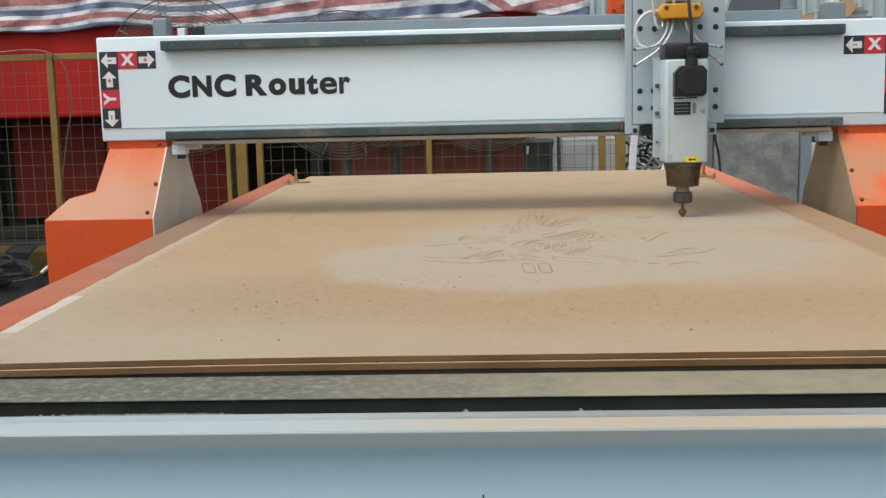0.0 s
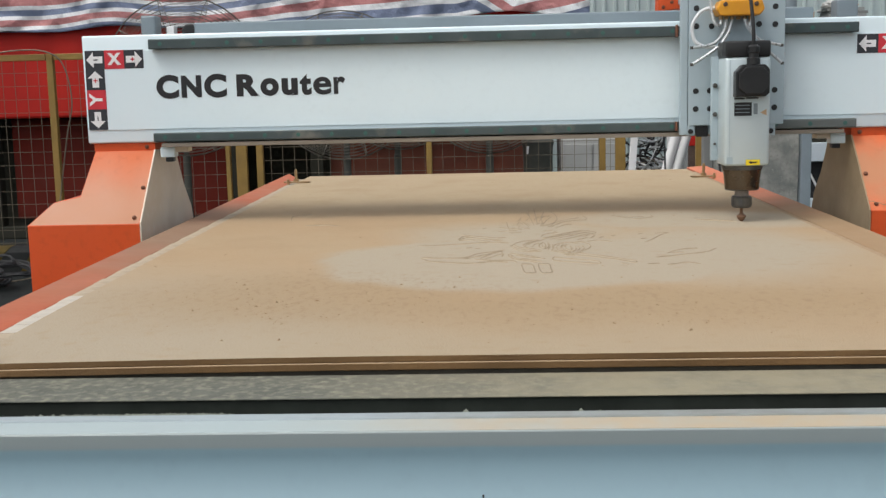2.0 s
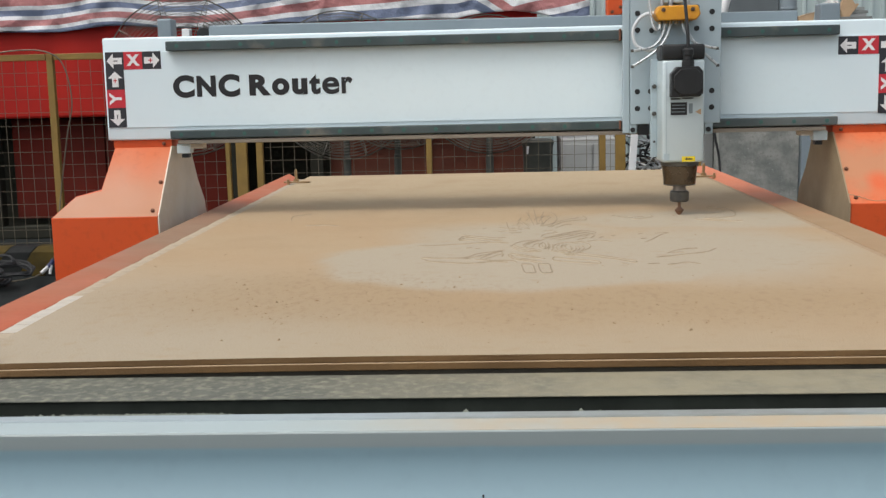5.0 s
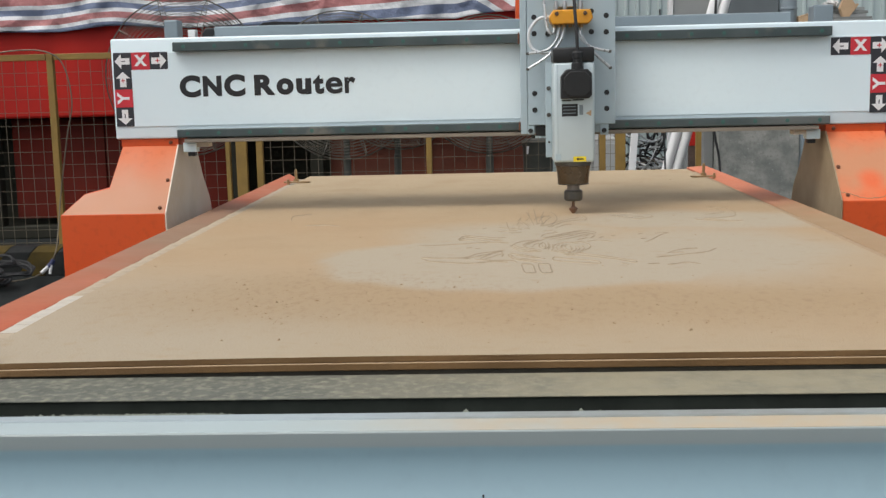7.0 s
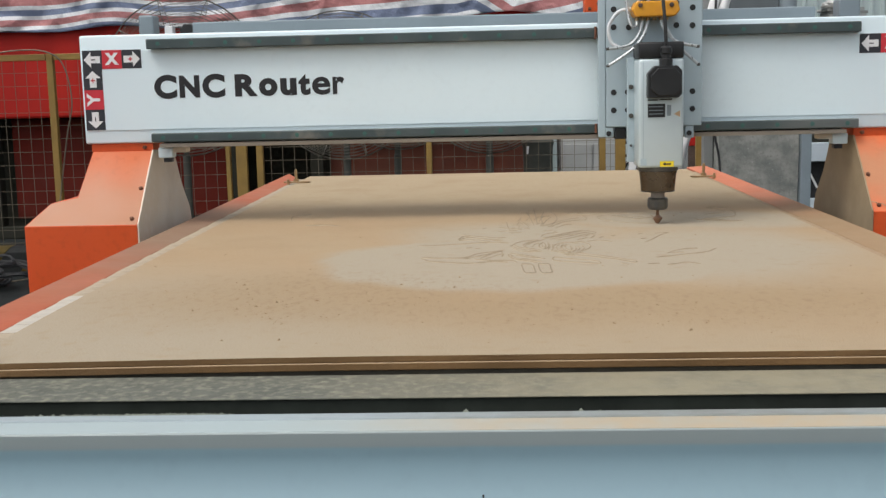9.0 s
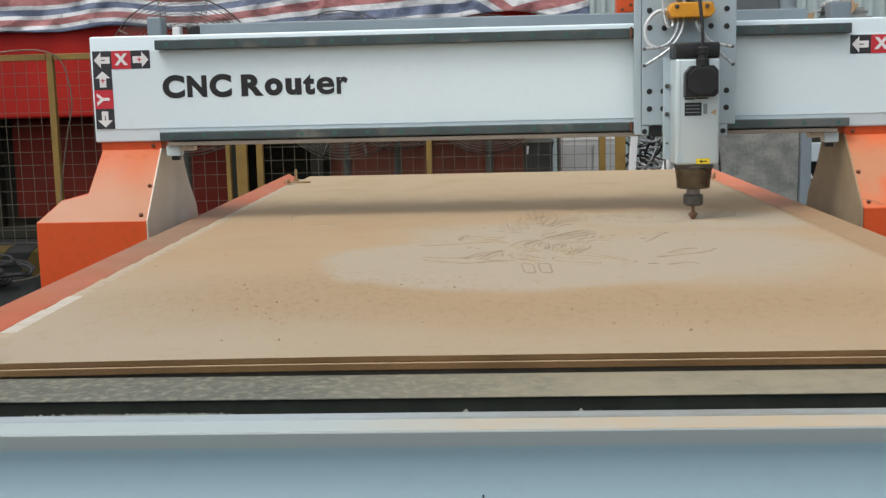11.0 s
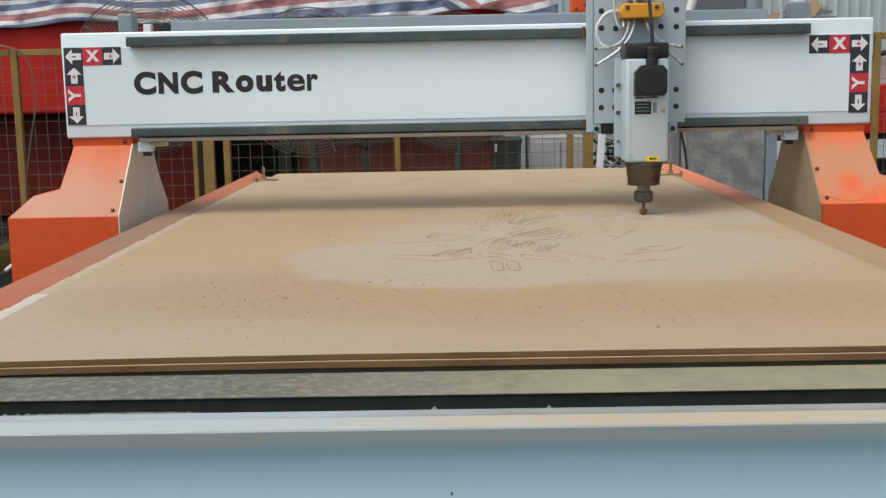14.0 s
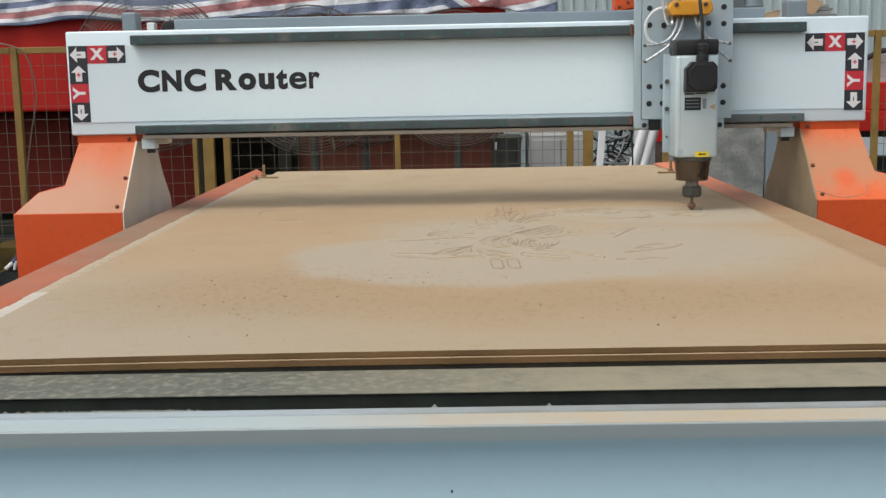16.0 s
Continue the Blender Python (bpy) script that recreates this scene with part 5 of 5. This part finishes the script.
def tarpaulin():
    nx, nz = 340, 70
    bm = bmesh.new()
    uvl = bm.loops.layers.uv.new("weave")
    grid, sheet = [], {}
    for i in range(nx + 1):
        row = []
        for j in range(nz + 1):
            u, v = i / nx, j / nz
            x = -4.7 + 6.03 * u
            over = min(1.0, max(0.0, (x + 1.4) / 0.5))
            sag = 0.018 * math.sin(u * 19) + 0.008 * math.sin(u * 47 + 1) + 0.03 * noise.noise((x * 1.3, 0, 2))
            z = 1.595 + 1.1 * v + sag * (1 - 0.5 * v) * (0.8 - 0.45 * over) + 0.010 * over + 0.05 * max(0.0, 1 - ((x - 0.7) / 0.35) ** 2) - 0.10 * max(0.0, (x - 1.05) / 0.4)
            y = 7.345 + 0.008 * math.sin(u * 60 + 3 * v) + 0.035 * noise.noise((x * 2.2, v * 3, 0)) + 0.035 * noise.noise((x * 7, v * 9, 4)) + 0.007 * noise.noise((x * 18, v * 20, 1)) + 0.012 * abs((x / 0.21) % 1.0 - 0.5)
            w = bm.verts.new((x, min(y, 7.395), z))
            sheet[w] = (u * 8, (v * 1.1 - 0.02) / (0.15 + 0.085 * min(1.0, max(0.0, (x + 1.9) / 1.9))) + 0.45 * noise.noise((x * 0.8, v * 0.7, 7)) + 0.14 * math.sin(u * 15) - 0.5 * u + 2.7 * min(max(x - 0.49, 0.0), 0.28) - 1.9 * max(x - 0.77, 0.0))
            row.append(w)
        grid.append(row)
    for i in range(nx):
        for j in range(nz):
            f = bm.faces.new((grid[i][j], grid[i + 1][j], grid[i + 1][j + 1], grid[i][j + 1]))
            for lp in f.loops:
                lp[uvl].uv = sheet[lp.vert]
    ob = solid("tarpaulin", bm, tarp_stripes, True, label="red, white and blue striped woven tarpaulin draped over the red machine", category="tarpaulin")
    s = ob.modifiers.new("thickness", "SOLIDIFY")
    s.thickness = 0.004
    return ob


tarpaulin()

# ---- right of the machine: column, pipes, clutter ----
def rough_column():
    bm = bmesh.new()
    rnd = random.Random(21)
    nx, nz = 240, 200
    x0, x1, y0, y1, h = 1.722, 2.112, 4.5, 4.9, 1.22
    loop = []
    for i in range(nx):
        t = 4 * i / nx
        s, q = int(t), t - int(t)
        loop.append([(x0 + (x1 - x0) * q, y0), (x1, y0 + (y1 - y0) * q), (x1 - (x1 - x0) * q, y1), (x0, y1 - (y1 - y0) * q)][s])
    rings = []
    for j in range(nz + 1):
        z = h * j / nz
        ring = []
        for x, y in loop:
            d = 0.003 * noise.noise((x * 14, y * 14, z * 11)) + 0.0008 * noise.noise((x * 60, y * 60, z * 60))
            ring.append(bm.verts.new((x + d * (1 if x > 1.9 else -1), y + d * (1 if y > 4.7 else -1), z)))
        rings.append(ring)
    for a, b in zip(rings, rings[1:]):
        for i in range(nx):
            bm.faces.new((a[i], a[(i + 1) % nx], b[(i + 1) % nx], b[i]))
    bm.faces.new(rings[-1])
    bm.faces.new(rings[0][::-1])
    return solid("concrete_column", bm, concrete, label="rough dark grey concrete column with pale splashes", category="column")


rough_column()
solid("steel_post", box((2.118, 4.47, 0.0), (2.168, 4.56, 1.22), 0.003), post_grey, label="pale blue-grey steel post beside the concrete column", category="post")
for dx in (0.0, 0.0565):
    solid("leaning_pipe", tube([(1.374 + dx, 5.1, 0.0), (1.994 + dx, 5.1, 2.2)], 0.0265, 18, 1), pipe_white, True,
          label="white plastic pipe leaning by the fence", category="pipe", group="leaning white pipes")
solid("white_post", prism([(1.300, 0.0), (1.336, 0.0), (1.408, 0.97), (1.372, 0.97)], "y", 5.08, 5.12, 0.002), pipe_white, label="slim white square post leaning slightly", category="post")
roll = thing("wire_roll", label="tangled roll of dark wire behind the fence", category="wire roll")
for i in range(46):
    r, tilt, spin = rnd.uniform(0.10, 0.19), rnd.uniform(-0.9, 0.9), rnd.uniform(0, 6.3)
    m = Matrix.Translation((1.60 + rnd.uniform(-0.06, 0.06), 6.25 + rnd.uniform(-0.05, 0.05), 0.25 + 0.6 * rnd.random())) @ Euler((tilt + (1.57 if i % 2 else 0), 0.4 * tilt, spin)).to_matrix().to_4x4()
    pts = [m @ Vector((r * math.cos(k * 0.66), r * math.sin(k * 0.66), 0.02 * math.sin(k * 1.7))) for k in range(11)]
    for p in pts:
        p.z = max(p.z, 0.008)
    part("coil", tube(pts, rnd.choice((0.003, 0.005, 0.008)), 5, 3), (cable_black, tube_grey, cable_black, wire_grey, pipe_white)[i % 5], roll)
part("core", lathe([(0.05, 0.0), (0.06, 0.02), (0.05, 0.6)], 10, (1.60, 6.25, 0)), cable_black, roll)
solid("grey_upright", box((1.671, 4.62, 0.0), (1.716, 4.70, 1.24), 0.004), neutral_grey, label="grey steel upright beside the concrete column", category="post")
solid("hanging_cable", tube([(1.69, 4.44, 1.6), (1.675, 4.44, 1.0), (1.69, 4.44, 0.85), (1.715, 4.44, 0.70), (1.73, 4.43, 0.3), (1.74, 4.40, 0.006)], 0.006, 8), cable_black, label="black cable hanging by the concrete column", category="cable")
solid("hanging_cable", tube([(1.50, 5.0, 1.5), (1.515, 5.0, 0.95), (1.53, 5.0, 0.75), (1.535, 5.0, 0.45), (1.53, 4.98, 0.006)], 0.005, 8), cable_black, label="thin black cable hanging by the white pipes", category="cable")
pale = thing("pale_cabinet", label="pale grey machine cabinet behind the fence", category="cabinet")
part("body", box((1.12, 7.4, 0.0), (1.60, 8.0, 0.70), 0.01), pale_panel, pale)
part("door", box((1.14, 7.385, 0.08), (1.35, 7.399, 0.66), 0.004), pale_panel, pale)
part("door", box((1.36, 7.385, 0.08), (1.58, 7.399, 0.66), 0.004), pale_panel, pale)
sack = thing("dark_bin", label="dark grey plastic bin behind the fence", category="bin")
part("body", lathe([(0.08, 0), (0.09, 0.02), (0.11, 0.66), (0.12, 0.70), (0.10, 0.72)], 20, (0.93, 7.1, 0)), bin_dark, sack, smooth=True)
gate = thing("red_gate_post", label="narrow steel post, red above and rusty below, by the leaning pipes", category="post")
part("post", box((1.862, 6.2, 0.70), (1.925, 6.25, 1.05), 0.003), red_paint, gate)
part("foot", box((1.866, 6.205, 0.0), (1.921, 6.245, 0.6995), 0.003), rust_brown, gate, "rusty lower length")
slab = thing("black_sheet", (-0.90, 7.36, 1.545), label="folded black plastic sheet on the red machine under the tarpaulin", category="plastic sheet")
part("fold", prism([(-0.30, 0.0), (-0.18, 0.066), (-0.10, 0.072), (0.18, 0.060), (0.36, 0.052), (0.40, 0.0)], "y", -0.045, 0.0395, 0.004), cable_black, slab)
# the bin's highlight, put in as a small white piece before it
tag = solid("bin_highlight", prism([(0.843, 0.62), (0.857, 0.62), (0.861, 0.675), (0.841, 0.675)], "y", 6.955, 6.962, 0.002), pipe_white, label="small white piece standing for the highlight on the dark bin", category="tag")

duct = thing("grey_housing", label="dark grey sheet-metal housing with round duct", category="machine housing")
part("body", box((2.385, 7.6, 0.0), (2.768, 8.3, 2.3), 0.008), dark_grey, duct)
part("duct", lathe([(0.066, 0.0), (0.066, 1.62), (0.072, 1.622), (0.072, 1.636), (0.066, 1.638), (0.066, 2.4)], 24, (2.838, 7.62, 0)), post_grey, duct, "round blue-grey duct", smooth=True)
partition = thing("grey_partition", label="plain grey partition board with pale edge post", category="partition")
part("board", box((2.03, 7.9, 0.0), (2.38, 7.95, 2.2), 0.004), partition_grey, partition)
part("edge_post", box((1.99, 7.88, 0.0), (2.024, 7.96, 2.25), 0.004), pipe_white, partition, "pale edge post")
table = thing("side_cabinet", label="grey steel cabinet carrying packed goods", category="cabinet")
part("body", box((2.93, 7.5, 0.0), (3.47, 8.1, 1.50), 0.008), neutral_grey, table)
part("top_edge", box((2.92, 7.49, 1.5005), (3.48, 8.11, 1.52), 0.003), neutral_grey, table)
stack = thing("sheet_stack", label="stack of grey sheets lying on the grey cabinet", category="sheets")
for i, (x0, x1, y0, z0, z1) in enumerate(((3.15, 3.445, 7.53, 1.5205, 1.538), (3.16, 3.44, 7.54, 1.540, 1.5555), (3.155, 3.43, 7.64, 1.558, 1.582),
                                         (3.17, 3.445, 7.65, 1.586, 1.604), (3.15, 3.42, 7.66, 1.608, 1.632))):
    part("sheet", box((x0, y0, z0), (x1, 7.95, z1), 0.002), (partition_grey, neutral_grey)[i % 2], stack)
    if i:
        part("spacer", box((x0 + 0.03, 7.70, z0 - 0.004), (x1 - 0.03, 7.90, z0), 0.0), neutral_grey, stack)
bx = thing("cardboard_box", label="torn tan cardboard box leaning on the grey sheets", category="box")
part("carton", prism([(3.226, 1.5558), (3.276, 1.5558), (3.326, 1.622), (3.290, 1.69), (3.235, 1.70), (3.204, 1.62)], "y", 7.545, 7.60, 0.003), card, bx)
part("flap", prism([(3.326, 1.622), (3.342, 1.640), (3.338, 1.652), (3.314, 1.648)], "y", 7.55, 7.553), card, bx)
flat = thing("cardboard_sheet", label="wedge of tan cardboard with torn plastic film on grey cabinet", category="cardboard")
part("sheet", prism([(2.905, 1.5205), (2.909, 1.566), (3.020, 1.600), (3.010, 1.5205)], "y", 7.55, 7.75, 0.002), card, flat)
part("film", prism([(2.918, 1.570), (3.060, 1.6155), (3.066, 1.604), (3.024, 1.598)], "y", 7.545, 7.548), bag_white, flat, "torn white plastic film")


def bag(x, y, z, sx, sz):
    bm = bmesh.new()
    bmesh.ops.create_icosphere(bm, subdivisions=4, radius=1)
    for v in bm.verts:
        k = 1 + 0.28 * noise.noise(v.co * 2.1) + 0.10 * noise.noise(v.co * 6)
        v.co = Vector((x + v.co.x * sx * k, y + v.co.y * 0.14 * k, z + max(-0.62, v.co.z * k) * sz))
    return solid("plastic_bag", bm, bag_white, True, label="crumpled white plastic bag on the grey cabinet", category="bag")


bag(3.185, 7.74, 1.655, 0.05, 0.036)
far = thing("red_side_machine", label="red and pale blue machine standing behind the fence", category="machine")
part("red_band", box((3.42, 7.0, 0.70), (6.2, 7.5, 0.845), 0.006), red_paint, far, "red painted band")
part("red_case", box((3.57, 7.0, 0.846), (4.3, 7.3, 1.045), 0.01), red_paint, far, "red case")
part("pale_panel", box((2.72, 7.02, 0.52), (6.2, 7.5, 0.655), 0.006), pale_blue, far, "pale blue panel")
part("dark_slot", box((2.72, 7.05, 0.655), (6.2, 7.5, 0.70)), dark_recess, far)
part("open_bay", box((2.72, 7.12, 0.25), (6.2, 7.5, 0.52)), cable_black, far, "dark open bay")
part("brace", tube([(2.80, 7.06, 0.58), (2.93, 7.06, 0.33)], 0.008, 8, 1), pipe_white, far, "thin pale brace")
part("skirt", box((2.72, 7.06, 0.0), (6.2, 7.5, 0.25), 0.006), pale_blue, far)
part("pale_top", box((3.52, 7.3, 0.846), (6.2, 7.5, 1.25), 0.01), pale_panel, far, "pale upper panel")
part("hose", tube([(3.50, 7.28, 1.18), (3.58, 7.26, 1.22), (3.70, 7.25, 1.27), (3.9, 7.25, 1.28)], 0.02, 8), cable_black, far, "black hose")


# ---- what moves ----
def motions():
    """Rows: seconds, the carriage along the beam, the gantry along the bed, the lift of the spindle. The grooves that the cutter
    opens come up along its way, piece by piece."""
    rows = [
        (0, -0.0002, -0, 0.0001), (0.1, -0.0018, -0.0018, 0.019), (0.2, 0.0104, -0.0037, 0.0164),
        (0.3, 0.0237, -0.0055, 0.0152), (0.4, 0.0228, -0.0181, -0.0006), (0.5, 0.0249, -0.0524, -0.0019),
        (0.6, 0.0532, -0.0688, -0.0022), (0.7, 0.0846, -0.0843, -0.002), (0.8, 0.0891, -0.0954, -0.0019),
        (0.9, 0.0909, -0.0976, -0.0016), (1, 0.0723, -0.0911, -0.0013), (1.1, 0.0415, -0.0733, -0.0011),
        (1.2, 0.016, -0.0569, -0.001), (1.3, 0.0182, -0.0512, -0.0013), (1.4, 0.0152, -0.0539, 0.0156),
        (1.5, 0.0319, -0.0579, 0.0169), (1.6, 0.0631, -0.064, 0.0158), (1.7, 0.0976, -0.0702, 0.0159),
        (1.8, 0.1107, -0.0763, 0.014), (1.9, 0.1077, -0.0833, -0.0014), (2, 0.1035, -0.0921, -0.0014),
        (2.1, 0.0797, -0.0783, -0.0016), (2.2, 0.0678, -0.0646, -0.0017), (2.3, 0.0385, -0.0512, -0.0017),
        (2.4, 0.0384, -0.0423, -0.0017), (2.5, 0.0585, -0.0409, -0.0022), (2.6, 0.0654, -0.0357, -0.0026),
        (2.7, 0.0908, -0.0242, -0.0028), (2.8, 0.1082, -0.0047, -0.0032), (2.9, 0.1176, 0.0289, -0.0033),
        (3, 0.1229, 0.0715, -0.0028), (3.1, 0.1205, 0.1135, -0.0026), (3.2, 0.1206, 0.1343, -0.0032),
        (3.3, 0.113, 0.1505, -0.0034), (3.4, 0.1021, 0.1655, -0.0033), (3.5, 0.093, 0.1744, -0.0034),
        (3.6, 0.0799, 0.162, -0.0033), (3.7, 0.0823, 0.1478, -0.0028), (3.8, 0.0946, 0.1231, -0.0025),
        (3.9, 0.103, 0.0877, -0.0028), (4, 0.0982, 0.0577, -0.0027), (4.1, 0.0839, 0.0417, -0.0025),
        (4.2, 0.0545, 0.0321, -0.0023), (6.3, -0.0571, 0.0709, -0.001), (6.4, -0.0794, 0.073, -0.0009),
        (6.5, -0.1133, 0.0734, -0.0008), (6.6, -0.1456, 0.0711, -0.001), (6.7, -0.1584, 0.0703, -0.0011),
        (6.8, -0.1833, 0.0768, -0.001), (6.9, -0.2172, 0.0861, -0.0009), (7, -0.2239, 0.0963, -0.0009),
        (7.1, -0.2156, 0.0917, -0.0007), (7.2, -0.1904, 0.0805, -0.0009), (7.3, -0.165, 0.0692, -0.0013),
        (7.4, -0.1549, 0.0679, -0.0013), (7.5, -0.166, 0.077, -0.0011), (7.6, -0.1947, 0.0922, -0.0007),
        (7.7, -0.2213, 0.0989, -0.0006), (7.8, -0.2384, 0.0931, -0.0009), (7.9, -0.2351, 0.0845, -0.0009),
        (8, -0.2132, 0.0738, -0.0007), (8.1, -0.1969, 0.0661, -0.0006), (8.2, -0.1719, 0.0533, -0.0005),
        (8.3, -0.1678, 0.0398, -0.0002), (8.4, -0.1784, 0.0227, 0.0003), (8.5, -0.1773, -0.0048, 0.0003),
        (8.6, -0.1723, -0.0333, 0.0002), (8.7, -0.1533, -0.0602, 0.0002), (8.8, -0.1298, -0.0853, -0.0001),
        (8.9, -0.0962, -0.1014, -0.0001), (9, -0.0682, -0.108, 0), (9.1, -0.0351, -0.1006, -0),
        (9.2, -0.0056, -0.0882, 0.0001), (11.3, 0.0142, -0.0258, -0.0007), (11.4, 0.0092, -0.0199, -0.0005),
        (11.5, 0.0394, -0.024, -0.0008), (11.6, 0.0652, -0.0187, -0.0012), (11.7, 0.0827, -0.0044, -0.0011),
        (11.8, 0.0813, 0.0097, -0.0008), (11.9, 0.068, 0.0083, -0.0011), (12, 0.0399, -0.0016, -0.0016),
        (12.1, 0.0152, 0.0017, -0.0016), (12.2, -0.0054, 0.0118, -0.0011), (12.3, -0.0314, 0.0168, -0.001),
        (12.4, -0.0384, 0.0199, -0.0014), (12.5, -0.058, 0.0371, -0.0009), (12.6, -0.0917, 0.0362, -0.0003),
        (12.7, -0.1173, 0.0296, 0.0001), (12.8, -0.147, 0.0168, 0.0004), (12.9, -0.1595, -0.0031, 0.0004),
        (13, -0.1557, -0.0198, 0.0007), (13.1, -0.1426, -0.0425, 0.0007), (13.2, -0.1178, -0.0637, 0.0004),
        (13.3, -0.0856, -0.0756, 0.0005), (13.4, -0.0613, -0.0828, 0.0005), (13.5, -0.0289, -0.0883, 0.0002),
        (13.6, -0.0154, -0.0733, -0.0004), (13.7, -0.0098, -0.0473, -0.0007), (13.8, -0.0176, -0.0175, -0.0006),
        (13.9, -0.0238, -0.0038, -0.0012), (14, -0.0142, -0.0038, -0.0018), (14.1, -0.0016, -0.0272, -0.0016),
        (14.2, -0.0004, -0.0562, -0.0014), (14.3, -0.0135, -0.084, -0.0012), (14.4, -0.0435, -0.1006, -0.0008),
        (14.5, -0.0638, -0.1054, -0.0003), (14.6, -0.0971, -0.0911, -0.0002), (14.7, -0.1284, -0.0723, -0.0002),
        (14.8, -0.151, -0.047, 0), (14.9, -0.1669, -0.0226, 0.0001), (15, -0.1678, -0.0016, 0.0001),
        (15.1, -0.1672, 0.0167, -0.0001), (15.2, -0.1572, 0.0364, -0.0001), (15.3, -0.1251, 0.0569, 0.0004),
        (15.4, -0.0926, 0.0601, 0.0003), (15.5, -0.0587, 0.0462, -0.0002), (15.6, -0.0305, 0.0325, -0.0005),
        (15.7, 0.0026, 0.0236, -0.0007), (15.8, 0.0347, 0.0221, -0.0007), (15.9, 0.0692, 0.0233, -0.0009),
        (16, 0.0943, 0.0278, -0.0009),
    ]
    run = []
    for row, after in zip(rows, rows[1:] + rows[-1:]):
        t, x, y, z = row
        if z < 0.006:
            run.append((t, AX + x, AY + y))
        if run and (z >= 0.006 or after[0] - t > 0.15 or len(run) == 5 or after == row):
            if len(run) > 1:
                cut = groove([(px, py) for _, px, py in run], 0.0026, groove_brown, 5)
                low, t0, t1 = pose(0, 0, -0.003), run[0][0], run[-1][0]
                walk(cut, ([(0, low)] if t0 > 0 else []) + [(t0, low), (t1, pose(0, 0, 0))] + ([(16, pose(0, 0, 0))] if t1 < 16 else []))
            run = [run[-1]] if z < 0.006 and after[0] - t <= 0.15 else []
    walk(gantry, [(t, pose(0, y, 0)) for t, x, y, z in rows])
    walk(carriage, [(t, pose(x, y, 0)) for t, x, y, z in rows])
    walk(spindle, [(t, pose(x, y, z)) for t, x, y, z in rows])


motions()
